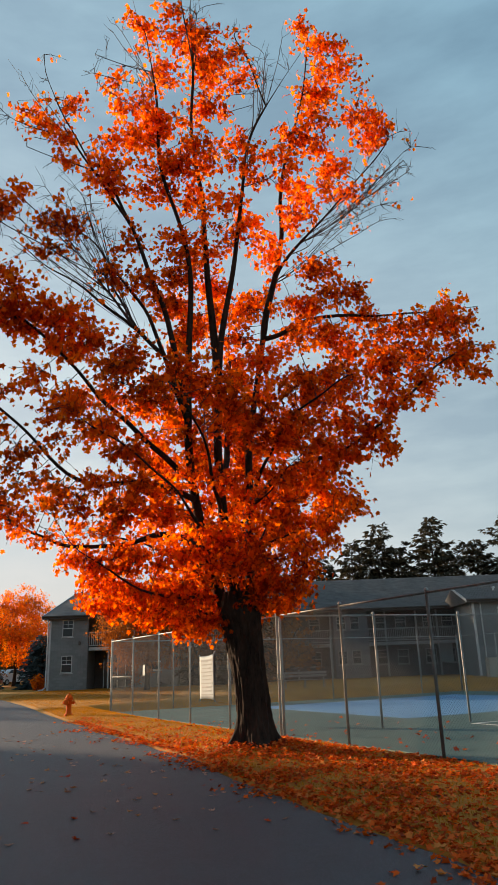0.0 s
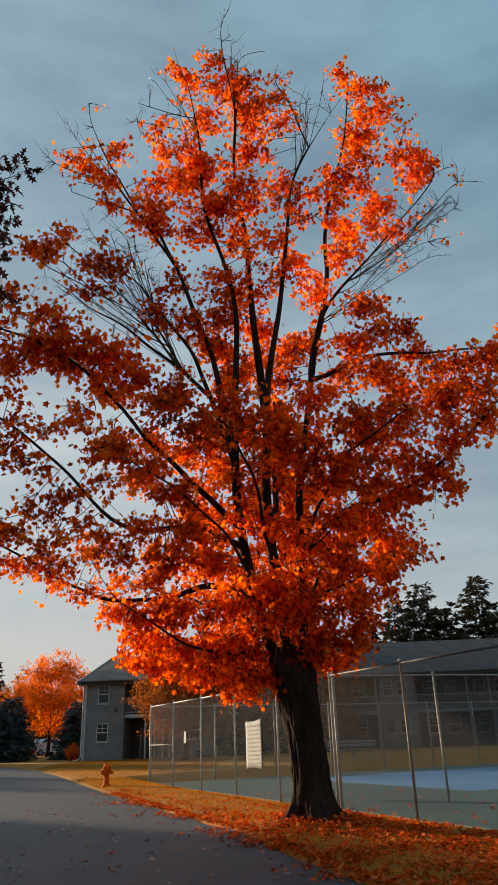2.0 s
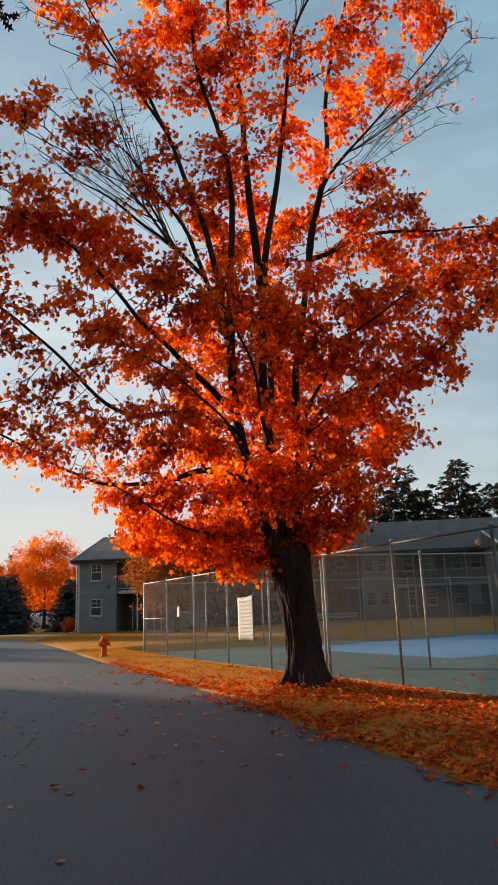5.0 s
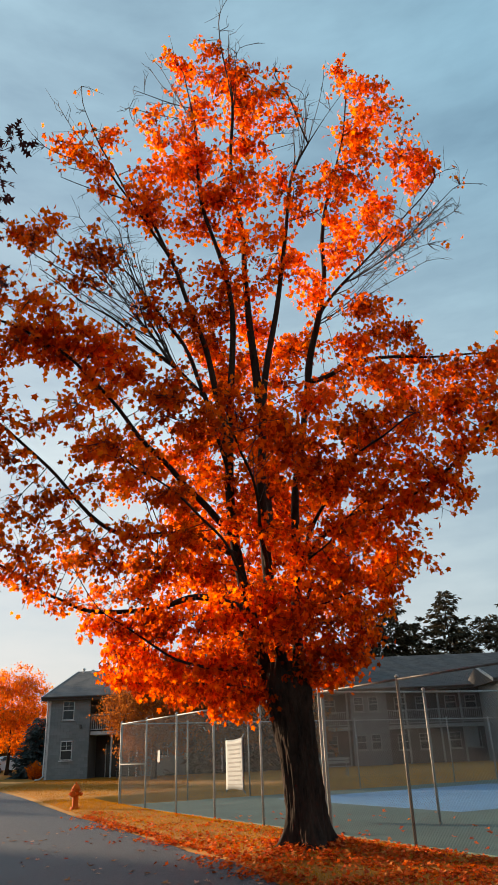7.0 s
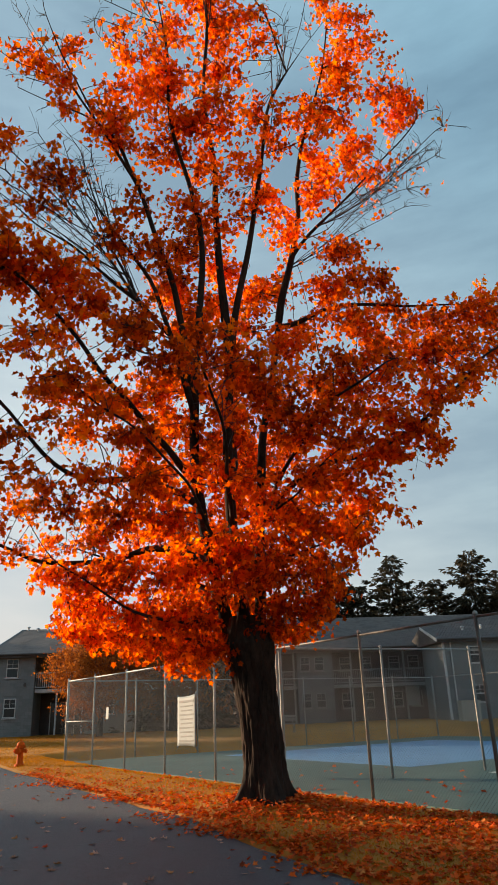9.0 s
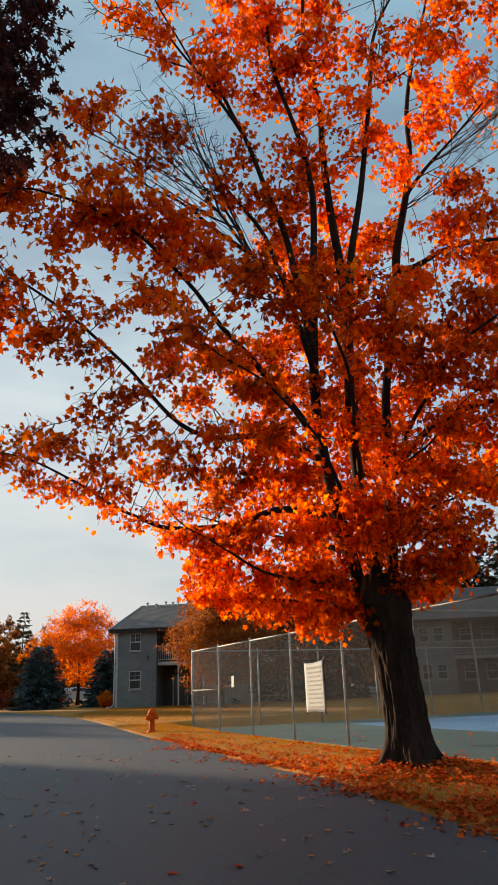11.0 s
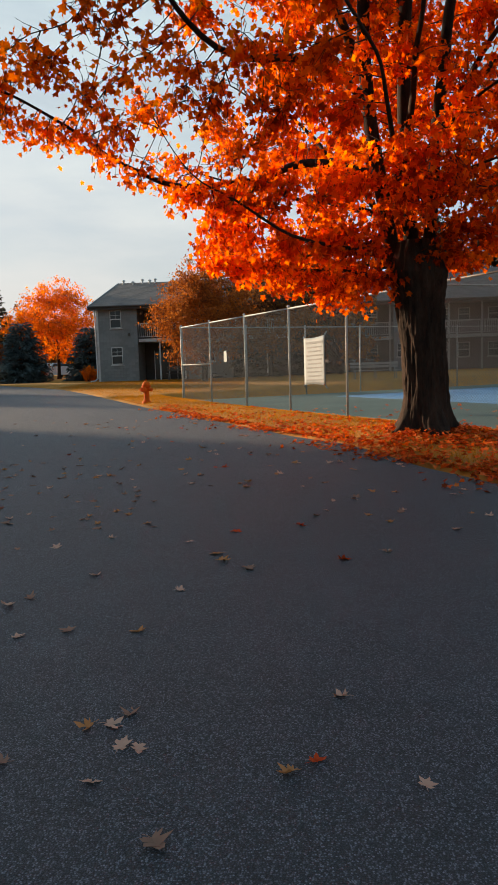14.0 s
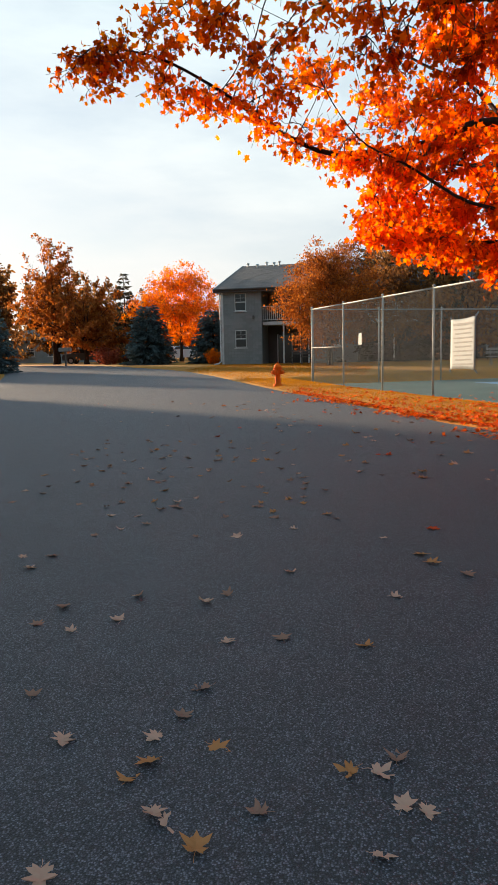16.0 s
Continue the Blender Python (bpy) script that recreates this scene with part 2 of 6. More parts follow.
M_WIRE = surface("fence_wire", (0.085, 0.082, 0.078), (0.155, 0.15, 0.145), 5.0, 0.75, 0.1, 0.0, 80.0)
M_HYDRANT = surface("hydrant_paint", (0.50, 0.065, 0.006), (0.76, 0.14, 0.010), 7.0, 0.75, 0, 0.15, 70.0, None, 0.12, 0.1)
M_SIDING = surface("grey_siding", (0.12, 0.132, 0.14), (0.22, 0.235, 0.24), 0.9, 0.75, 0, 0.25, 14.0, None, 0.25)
# Grey siding darkened to hold the shade on building B's front.
M_SIDING_B = surface("shaded_grey_siding", (0.085, 0.09, 0.10), (0.16, 0.165, 0.175), 0.8, 0.8, 0, 0.25, 12.0, None, 0.2)
# Dark fascia and gutter colour, also put on shaded recesses and gables.
M_DARK_SHADED_SIDING = surface("dark_and_shaded_siding", (0.035, 0.03, 0.03), (0.085, 0.075, 0.07), 0.9, 0.8, 0, 0.3, 14.0, None, 0.2)
M_ROOF = surface("asphalt_shingles", (0.055, 0.05, 0.05), (0.13, 0.12, 0.12), 2.0, 0.92, 0, 0.5, 30.0, None, 0.4)
# White trim greyed so that building B's rails and frames look shaded.
M_TRIM_B = surface("shaded_white_trim", (0.16, 0.165, 0.17), (0.27, 0.275, 0.28), 3.0, 0.6, 0, 0.08, 40.0)
M_TRIM = surface("white_trim_paint", (0.42, 0.43, 0.44), (0.62, 0.63, 0.63), 3.0, 0.55, 0, 0.08, 40.0)
M_PAPER = surface("white_sheet", (0.165, 0.195, 0.215), (0.225, 0.255, 0.275), 2.0, 0.7, 0, 0.1, 30.0)
M_INK = surface("faded_print", (0.14, 0.155, 0.165), (0.20, 0.21, 0.22), 3.0, 0.8, 0, 0.0, 30.0)
M_COURT = surface("court_green_paint", (0.036, 0.088, 0.084), (0.075, 0.145, 0.135), 0.6, 0.75, 0, 0.15, 30.0)
M_BLUE = surface("court_blue_paint", (0.075, 0.22, 0.42), (0.13, 0.31, 0.52), 0.6, 0.7, 0, 0.1, 30.0)
M_LINE = surface("court_line_paint", (0.45, 0.5, 0.48), (0.7, 0.73, 0.7), 2.0, 0.7, 0, 0.05, 30.0)
M_BENCH = surface("bench_aluminium", (0.17, 0.175, 0.18), (0.28, 0.285, 0.29), 3.0, 0.45, 0.3, 0.05, 40.0)


def road_material():
    m, n, l, p = mat_new("worn_asphalt")
    tc = n.new("ShaderNodeTexCoord")
    big = noise_node(n, l, 0.22, 5, 0.6)
    mid = noise_node(n, l, 2.2, 6, 0.65)
    grit = n.new("ShaderNodeTexVoronoi")
    grit.inputs["Scale"].default_value = 130.0
    l.new(tc.outputs["Object"], grit.inputs["Vector"])
    gr = noise_node(n, l, 190.0, 3, 0.7)
    s1 = n.new("ShaderNodeMath")
    s1.operation = "MULTIPLY_ADD"
    s1.inputs[1].default_value = 0.55
    l.new(big.outputs["Fac"], s1.inputs[0])
    s2 = n.new("ShaderNodeMath")
    s2.operation = "MULTIPLY_ADD"
    s2.inputs[1].default_value = 0.4
    s2.inputs[2].default_value = -0.05
    l.new(mid.outputs["Fac"], s2.inputs[0])
    l.new(s2.outputs[0], s1.inputs[2])
    s3 = n.new("ShaderNodeMath")
    s3.operation = "MULTIPLY_ADD"
    s3.inputs[1].default_value = 0.55
    l.new(gr.outputs["Fac"], s3.inputs[0])
    l.new(s1.outputs[0], s3.inputs[2])
    r = ramp_node(n, [(0.42, (0.006, 0.007, 0.010)), (0.72, (0.025, 0.026, 0.039)), (0.92, (0.080, 0.080, 0.104))])
    l.new(s3.outputs[0], r.inputs["Fac"])
    stone = n.new("ShaderNodeValToRGB")
    stone.color_ramp.elements[0].position, stone.color_ramp.elements[1].position = 0.46, 0.92
    l.new(grit.outputs["Color"], stone.inputs["Fac"])
    mx = n.new("ShaderNodeMixRGB")
    mx.inputs["Color2"].default_value = (0.24, 0.245, 0.30, 1)
    sf = n.new("ShaderNodeMath")
    sf.operation = "MULTIPLY"
    sf.inputs[1].default_value = 0.92
    l.new(stone.outputs["Color"], sf.inputs[0])
    l.new(sf.outputs[0], mx.inputs["Fac"])
    l.new(r.outputs["Color"], mx.inputs["Color1"])
    pit = ramp_node(n, [(0.34, (1.0, 1.0, 1.0)), (0.62, (0.16, 0.16, 0.17))])
    l.new(grit.outputs["Distance"], pit.inputs["Fac"])
    mp = n.new("ShaderNodeMixRGB")
    mp.blend_type = "MULTIPLY"
    mp.inputs["Fac"].default_value = 1.0
    l.new(mx.outputs["Color"], mp.inputs["Color1"])
    l.new(pit.outputs["Color"], mp.inputs["Color2"])
    l.new(mp.outputs["Color"], p.inputs["Base Color"])
    p.inputs["Roughness"].default_value = 0.6
    p.inputs["Specular IOR Level"].default_value = 0.62
    bp = n.new("ShaderNodeBump")
    bp.inputs["Strength"].default_value = 0.75
    bp.inputs["Distance"].default_value = 0.008
    bp.invert = True
    l.new(grit.outputs["Distance"], bp.inputs["Height"])
    bq = n.new("ShaderNodeBump")
    bq.inputs["Strength"].default_value = 0.35
    bq.inputs["Distance"].default_value = 0.02
    l.new(s3.outputs[0], bq.inputs["Height"])
    l.new(bp.outputs["Normal"], bq.inputs["Normal"])
    l.new(bq.outputs["Normal"], p.inputs["Normal"])
    return m


def glass_material(name, tint):
    m, n, l, p = mat_new(name)
    p.inputs["Base Color"].default_value = (*tint, 1)
    p.inputs["Roughness"].default_value = 0.12
    p.inputs["Specular IOR Level"].default_value = 0.35
    b = noise_node(n, l, 1.5, 2, 0.5)
    bp = n.new("ShaderNodeBump")
    bp.inputs["Strength"].default_value = 0.05
    l.new(b.outputs["Fac"], bp.inputs["Height"])
    l.new(bp.outputs["Normal"], p.inputs["Normal"])
    return m


M_ROAD = road_material()
M_GLASS = glass_material("dark_window_glass", (0.02, 0.024, 0.028))

# ---- lie of the land ----
EDGE_Y = (-30, 4, 12.4, 13.7, 16.5, 17.7, 20.0, 22.0, 26.4, 30.4, 34.3, 40.0, 45.0, 48.2, 54.3, 60.0)
EDGE_X = (6.5, 4.4, 1.75, 1.0, -0.35, -0.95, -1.9, -2.95, -5.2, -7.4, -9.35, -12.2, -15.0, -17.4, -22.9, -29.5)
LEFT_Y = (-30, 10, 25, 33.9, 43.7, 50.8, 60.0)
LEFT_X = (-6.5, -11.6, -16.8, -20.4, -25.8, -30.0, -35.6)
P1, ALONG, ACROSS = Vector((-7.5, 37.1, 0)), Vector((0.4852, -0.8744, 0)).normalized(), Vector((0.8744, 0.4852, 0)).normalized()
TREE = Vector((-0.63, 20.35, 0.24))


def smooth_step(a, b, x):
    t = np.clip((x - a) / (b - a), 0, 1)
    return t * t * (3 - 2 * t)


def land(x, y):
    """Height of the ground at x, y (numbers or arrays)."""
    x, y = np.asarray(x, float), np.asarray(y, float)
    h = np.interp(y, (-60, 0, 10, 20, 32, 45, 55, 65, 400), (-0.7, -0.34, -0.28, -0.06, 0.12, 0.38, 0.58, 0.66, 0.7))
    off = x - np.interp(y, EDGE_Y, EDGE_X)
    h = h + 0.05 * smooth_step(0.0, 0.5, off) * smooth_step(60, 50, y)
    u = (x - P1.x) * ALONG.x + (y - P1.y) * ALONG.y
    v = (x - P1.x) * ACROSS.x + (y - P1.y) * ACROSS.y
    flat = smooth_step(-1.2, -0.1, v) * smooth_step(26, 21, v) * smooth_step(-1.5, -0.2, u)
    h = h * (1 - flat) + -0.02 * flat
    d2 = (x - TREE.x) ** 2 + (y - TREE.y) ** 2
    return h + 0.17 * np.exp(-d2 / 2.2) * (1 - flat)


def spot(x, y, dz=0.0):
    return Vector((x, y, float(land(x, y)) + dz))

# ---- ground, road ----
def grid_mesh(name, xs, ys, height, mat):
    gx, gy = np.meshgrid(xs, ys)
    gz = height(gx, gy)
    v = np.stack([gx, gy, gz], -1).reshape(-1, 3)
    nx, ny = len(xs), len(ys)
    i = np.arange(nx * ny).reshape(ny, nx)
    f = np.stack([i[:-1, :-1], i[:-1, 1:], i[1:, 1:], i[1:, :-1]], -1).reshape(-1, 4)
    return poly_mesh(name, v, np.full(len(f), 4), f.ravel(), mat, True)


def in_road(x, y):
    return (x < np.interp(y, EDGE_Y, EDGE_X)) & (x > np.interp(y, LEFT_Y, LEFT_X)) & (y < 60)


def ground_height(x, y):
    h = land(x, y)
    off = np.interp(y, EDGE_Y, EDGE_X) - x
    lef = x - np.interp(y, LEFT_Y, LEFT_X)
    sink = smooth_step(-0.05, 0.35, off) * smooth_step(-0.05, 0.35, lef) * smooth_step(61.5, 60, y)
    u = (x - P1.x) * ALONG.x + (y - P1.y) * ALONG.y
    v = (x - P1.x) * ACROSS.x + (y - P1.y) * ACROSS.y
    court = smooth_step(0.0, 0.4, v) * smooth_step(22, 21.4, v) * smooth_step(0.0, 0.4, u)
    return h - 0.12 * sink - 0.08 * court


xs = np.concatenate([-np.geomspace(40, 1500, 26)[::-1], np.arange(-39, -12, 0.8), np.arange(-12, 10, 0.3), np.arange(10, 40, 1.0), np.geomspace(40, 1500, 26)])
ys = np.concatenate([-np.geomspace(20, 900, 16)[::-1], np.arange(-19, 8, 1.0), np.arange(8, 40, 0.3), np.arange(40, 72, 0.8), np.geomspace(72, 2500, 30)])
ground = part("ground", grid_mesh("ground", xs, ys, ground_height, M_LAWN))
tagged(ground, "golden autumn lawn with thin dry grass", "lawn", kind="structure")

road_b = Build()
ry = np.concatenate([np.arange(-30, 8, 1.0), np.arange(8, 61, 0.5)])
COLS = 40
for j, y in enumerate(ry):
    rag = 0.10 * noise.noise(Vector((0.0, y * 0.9, 3.1))) + 0.05 * noise.noise(Vector((0.0, y * 4.0, 9.0)))
    xr, xl = float(np.interp(y, EDGE_Y, EDGE_X)) + rag, float(np.interp(y, LEFT_Y, LEFT_X)) - rag
    for k in range(COLS + 1):
        s = k / COLS
        x = xl + (xr - xl) * s
        edge = min(s, 1 - s) * (xr - xl)
        road_b.v.append((x, y, float(land(x, y)) + 0.012 + 0.025 * min(1.0, edge / 3.0) - (0.1 if k in (0, COLS) else 0.0)))
for j in range(len(ry) - 1):
    for k in range(COLS):
        a = j * (COLS + 1) + k
        road_b.f.append((a, a + 1, a + COLS + 2, a + COLS + 1))
road = part("road", road_b, M_ROAD, None, smooth=True)
tagged(road, "dark worn asphalt road with scattered fallen leaves", "road", kind="structure")


def uv(u, v, z=0.0):
    """A place by metres along the near fence and across from it."""
    return P1 + ALONG * u + ACROSS * v + Vector((0, 0, z))


def slab(name, u0, u1, v0, v1, z, mat, label, thick=0.06):
    b = Build()
    c = [uv(u0, v0), uv(u1, v0), uv(u1, v1), uv(u0, v1)]
    nu, nv = max(1, int((u1 - u0) / 2)), max(1, int((v1 - v0) / 2))
    b.add([p + Vector((0, 0, z - thick)) for p in c] + [p + Vector((0, 0, z)) for p in c],
          [(0, 1, 5, 4), (1, 2, 6, 5), (2, 3, 7, 6), (3, 0, 4, 7), (4, 5, 6, 7), (3, 2, 1, 0)])
    return tagged(part(name, b, mat), label, "sports court", kind="structure")


slab("court_surround", 0.05, 45, 0.08, 21.0, -0.005, M_COURT, "faded green painted sports court surface")
slab("court_playing_area", 3.0, 13.6, 5.7, 17.5, 0.0, M_BLUE, "bright blue painted playing area of the court")
slab("court_line", 16.5, 40, 5.60, 5.70, 0.0, M_LINE, "white painted court line", 0.02)
slab("court_line", 16.5, 16.6, 5.70, 16.0, 0.0, M_LINE, "white painted court line", 0.02)

# ---- fences ----
FENCE_H = 3.05


def fence_line(label, a, b_end, bays, mid_rail=(), dark=()):
    """One straight run of chain-link fence: posts, rails and wire panels."""
    run = thing("chain_link_fence", label, "fence", "court fences", at=a)
    step = (b_end - a) / bays
    way = step.normalized()
    length = step.length
    for k in range(bays + 1):
        q = step * k
        top = FENCE_H + 0.05
        post = Build().tube([q + Vector((0, 0, -0.25)), q + Vector((0, 0, top))], 0.034 if 0 < k < bays else 0.042, 10)
        # Posts and rails listed in dark carry their shade in the colour.
        ob = part("post", post, M_DARK_SHADED_STEEL if k in dark else M_STEEL, run, smooth=True)
        part("post_cap", Build().lathe([(0.046, 0), (0.046, 0.02), (0.03, 0.045), (0.006, 0.055)], 10, q + Vector((0, 0, top))), M_STEEL, ob)
    for k in range(bays):
        q0, q1 = step * k, step * (k + 1)
        part("top_rail", Build().tube([q0 + Vector((0, 0, FENCE_H)), q1 + Vector((0, 0, FENCE_H))], 0.024, 8), M_DARK_SHADED_STEEL if k in dark or k + 1 in dark else M_STEEL, run, smooth=True)
        if k in mid_rail:
            part("mid_rail", Build().tube([q0 + Vector((0, 0, 1.5)), q1 + Vector((0, 0, 1.5))], 0.024, 8), M_STEEL, run, smooth=True)
        w = Build()
        pitch, r, low = 0.075, 0.0023, 0.03
        off = way.cross(Vector((0, 0, 1))) * 0.036
        height = FENCE_H - low
        n = int((length + height) / pitch)
        for sgn in (1, -1):
            for i in range(n):
                c = i * pitch - (height if sgn > 0 else 0)
                # the wire runs through (c, 0) at the foot with slope sgn
                s0, s1 = max(0.0, c), min(length, c + height) if sgn > 0 else 0
                if sgn > 0:
                    z0, z1 = s0 - c, s1 - c
                else:
                    s0, s1 = max(0.0, c - height), min(length, c)
                    z0, z1 = c - s0, c - s1
                if s1 - s0 < 0.02:
                    continue
                p0 = q0 + off + way * s0 + Vector((0, 0, low + z0))
                p1 = q0 + off + way * s1 + Vector((0, 0, low + z1))
                w.tube([p0, p1], r, 3, False)
        tagged(part("wire_panel", w, M_WIRE, run), kind="stuff")
    return run


fence_line("tall galvanised chain-link fence along the grass verge", uv(0, 0), uv(33.85, 0), 11, (0,), (6, 7, 8, 9))
fence_line("tall galvanised chain-link fence closing the court's end", uv(0, 0.02), uv(0, 21), 7)
fence_line("tall galvanised chain-link fence dividing two courts", uv(15.38, 0.1), uv(17.5, 21), 7)
fence_line("tall galvanised chain-link fence on the court's far side", uv(0.02, 21), uv(33, 21), 11)

# ---- trees ----
MAPLE_HALF = [(0.0, 0.0), (0.46, 0.04), (0.30, 0.26), (0.56, 0.62), (0.24, 0.62), (0.0, 1.0)]
OAK_HALF = [(0.0, 0.0), (0.24, 0.12), (0.08, 0.26), (0.36, 0.40), (0.09, 0.50), (0.36, 0.72), (0.10, 0.74), (0.0, 1.0)]
OVAL_HALF = [(0.0, 0.0), (0.26, 0.3), (0.22, 0.7), (0.0, 1.0)]


def leaf_mesh(name, at, tip, face, size, half, mat, fold=0.25):
    """Folded two-sided leaves. at, tip, face: places, ways along the leaf and leaf normals (n x 3)."""
    at, tip, face, size = (np.asarray(a, float) for a in (at, tip, face, size))
    tip = tip / np.linalg.norm(tip, axis=1, keepdims=True)
    side = np.cross(face, tip)
    side /= np.linalg.norm(side, axis=1, keepdims=True) + 1e-9
    nrm = np.cross(tip, side)
    h = len(half)
    pts = [(x, y, fold * x) for x, y in half] + [(-x, y, fold * x) for x, y in half[1:-1]]
    pts = np.array(pts)
    pts[:, 2] -= 0.18 * pts[:, 1] ** 2
    v = at[:, None, :] + size[:, None, None] * (pts[None, :, 0:1] * side[:, None, :] + pts[None, :, 1:2] * tip[:, None, :] + pts[None, :, 2:3] * nrm[:, None, :])
    right = list(range(h))
    left = [0] + list(range(h, 2 * h - 2)) + [h - 1]
    one = np.array(right + left[::-1])
    n = len(at)
    idx = (one[None, :] + (np.arange(n) * len(pts))[:, None]).ravel()
    return poly_mesh(name, v.reshape(-1, 3), np.full(2 * n, h), idx, mat)


def tubes_mesh(name, starts, mids, ends, r0, r1, mat, sides=3):
    """Many thin tapered two-segment twigs in one mesh."""
    a, m, b = (np.asarray(x, float) for x in (starts, mids, ends))
    t = b - a
    t /= np.linalg.norm(t, axis=1, keepdims=True) + 1e-9
    s = np.cross(t, np.array([0.31, 0.9, 0.13]))
    s /= np.linalg.norm(s, axis=1, keepdims=True) + 1e-9
    u = np.cross(t, s)
    rings = []
    for p, r in ((a, r0), (m, (np.asarray(r0) + np.asarray(r1)) / 2), (b, r1)):
        r = np.asarray(r) * np.ones(len(a))
        for k in range(sides):
            c = 2 * math.pi * k / sides
            rings.append(p + r[:, None] * (s * math.cos(c) + u * math.sin(c)))
    v = np.stack(rings, 1)
    f = []
    for i in range(2):
        for k in range(sides):
            k2 = (k + 1) % sides
            f += [i * sides + k, i * sides + k2, (i + 1) * sides + k2, (i + 1) * sides + k]
    f = np.array(f)
    n = len(a)
    idx = (f[None, :] + (np.arange(n) * 3 * sides)[:, None]).ravel()
    return poly_mesh(name, v.reshape(-1, 3), np.full(n * 2 * sides, 4), idx, mat, True)


def bend(p0, p1, lift, wiggle, n, rng):
    """A limb's path: rises by lift in its middle and wanders a little."""
    p0, p1 = np.asarray(p0, float), np.asarray(p1, float)
    L = np.linalg.norm(p1 - p0)
    mid = (p0 + p1) / 2 + np.array(lift, float)
    t = np.linspace(0, 1, n)[:, None]
    path = (1 - t) ** 2 * p0 + 2 * t * (1 - t) * mid + t * t * p1
    ph = rng.uniform(0, 6.28, (2, 3))
    w = np.sin(t * 7 + ph[0]) * 0.6 + np.sin(t * 15 + ph[1]) * 0.4
    return path + w * wiggle * L * np.sin(np.pi * np.clip(t, 0, 1)) ** 0.6


class Crown:
    """Grows branches, twigs and leaf places along given limbs."""

    def __init__(self, seed, fill=9.0, patch=0.75):
        self.fill, self.patch = fill, patch
        self.rng = np.random.default_rng(seed)
        self.limbs, self.br, self.tw, self.leaf = [], [], [], []

    def limb(self, p0, p1, lift=(0, 0, 0), r0=0.12, leafy=(0.35, 1.0), density=1.0, reach=1.5, droop=0.0, gap=0.30, wiggle=0.012, bare=0.0, up=0.25):
        rng = self.rng
        n = 16
        path = bend(p0, p1, lift, wiggle, n, rng)
        self.limbs.append((path, 0.010 + (r0 - 0.010) * (1 - np.linspace(0, 1, n)) ** 1.35))
        seg = np.linalg.norm(np.diff(path, axis=0), axis=1)
        cum = np.concatenate(([0], np.cumsum(seg)))
        L = cum[-1]
        s = leafy[0] * L
        k = rng.integers(0, 2)
        while s < L:
            f = s / L
            p = np.array([np.interp(s, cum, path[:, i]) for i in range(3)])
            i = min(np.searchsorted(cum, s), n - 1)
            t = path[i] - path[i - 1]
            t /= np.linalg.norm(t)
            k += 1
            az = rng.uniform(0, 6.28)
            rnd = rng.normal(size=3)
            rnd -= t * rnd.dot(t)
            rnd /= np.linalg.norm(rnd)
            d = t * rng.uniform(0.35, 0.9) + rnd * rng.uniform(0.7, 1.0) + np.array([0, 0, up])
            d /= np.linalg.norm(d)
            ln = reach * rng.uniform(0.6, 1.15) * (0.45 + 0.55 * (1 - f) / max(1e-3, 1 - leafy[0]))
            self.branch(p, d, ln, max(0.009, 0.015 * ln), density, droop)
            s += gap * rng.uniform(0.6, 1.4)
        self.branch(path[-1], (path[-1] - path[-3]) / np.linalg.norm(path[-1] - path[-3]), reach * 0.5, 0.012, density, droop)

    def branch(self, p, d, ln, r, density, droop, space=0.13):
        rng = self.rng
        bendv = rng.normal(size=3) * 0.12 * ln
        patch = noise.noise(Vector(p + d * ln * 0.6) * self.patch + Vector((3.7, 1.9, 5.3)))
        density = density * min(1.6, max(0.06, 0.95 + 2.6 * patch))
        e = p + d * ln + np.array([0, 0, -droop * ln * 0.5]) + bendv
        m = p + d * ln * 0.5 + np.array([0, 0, 0.06 * ln]) + bendv * 0.2
        self.br.append((p, m, e, r, 0.006))
        s = 0.22 * ln
        while s < ln:
            f = s / ln
            q = (1 - f) ** 2 * p + 2 * f * (1 - f) * (2 * m - (p + e) / 2) + f * f * e
            rnd = rng.normal(size=3)
            dd = d * rng.uniform(0.3, 1.0) + rnd * 0.55 + np.array([0, 0, -droop * 0.4])
            dd /= np.linalg.norm(dd)
            tl = rng.uniform(0.25, 0.62)
            self.twig(q, dd, tl, density, droop)
            s += space * rng.uniform(0.6, 1.4)
        self.twig(e, d, 0.35, density, droop)

    def twig(self, p, d, ln, density, droop):
        rng = self.rng
        e = p + d * ln + np.array([0, 0, -droop * ln * 0.3])
        m = (p + e) / 2 + rng.normal(size=3) * 0.04 * ln
        self.tw.append((p, m, e))
        count = rng.poisson(self.fill * density)
        for _ in range(count):
            f = rng.uniform(0.25, 1.05)
            q = p + (e - p) * f
            out = rng.normal(size=3) * 0.7 + d * 0.4 + np.array([0, 0, -0.85])
            out /= np.linalg.norm(out)
            self.leaf.append((q + out * 0.05 + rng.normal(size=3) * 0.05, out))

    def finish(self, owner, leaf_mat, twig_mat, size, half, bark, leaf_name="foliage"):
        rng = self.rng
        for path, rad in self.limbs:
            part("limb", Build().tube(path, rad, 9), bark, owner, smooth=True)
        b = self.br
        if b:
            tagged(part("branchwork", tubes_mesh("branchwork", [x[0] for x in b], [x[1] for x in b], [x[2] for x in b], np.array([x[3] for x in b]), np.array([x[4] for x in b]), twig_mat, 5), None, owner), kind="stuff")
        w = self.tw
        tagged(part("twig_mass", tubes_mesh("twig_mass", [x[0] for x in w], [x[1] for x in w], [x[2] for x in w], 0.006, 0.0025, twig_mat), None, owner), kind="stuff")
        at = np.array([x[0] for x in self.leaf])
        tip = np.array([x[1] for x in self.leaf])
        nrm = rng.normal(size=at.shape) + np.array([0, 0, 0.3])
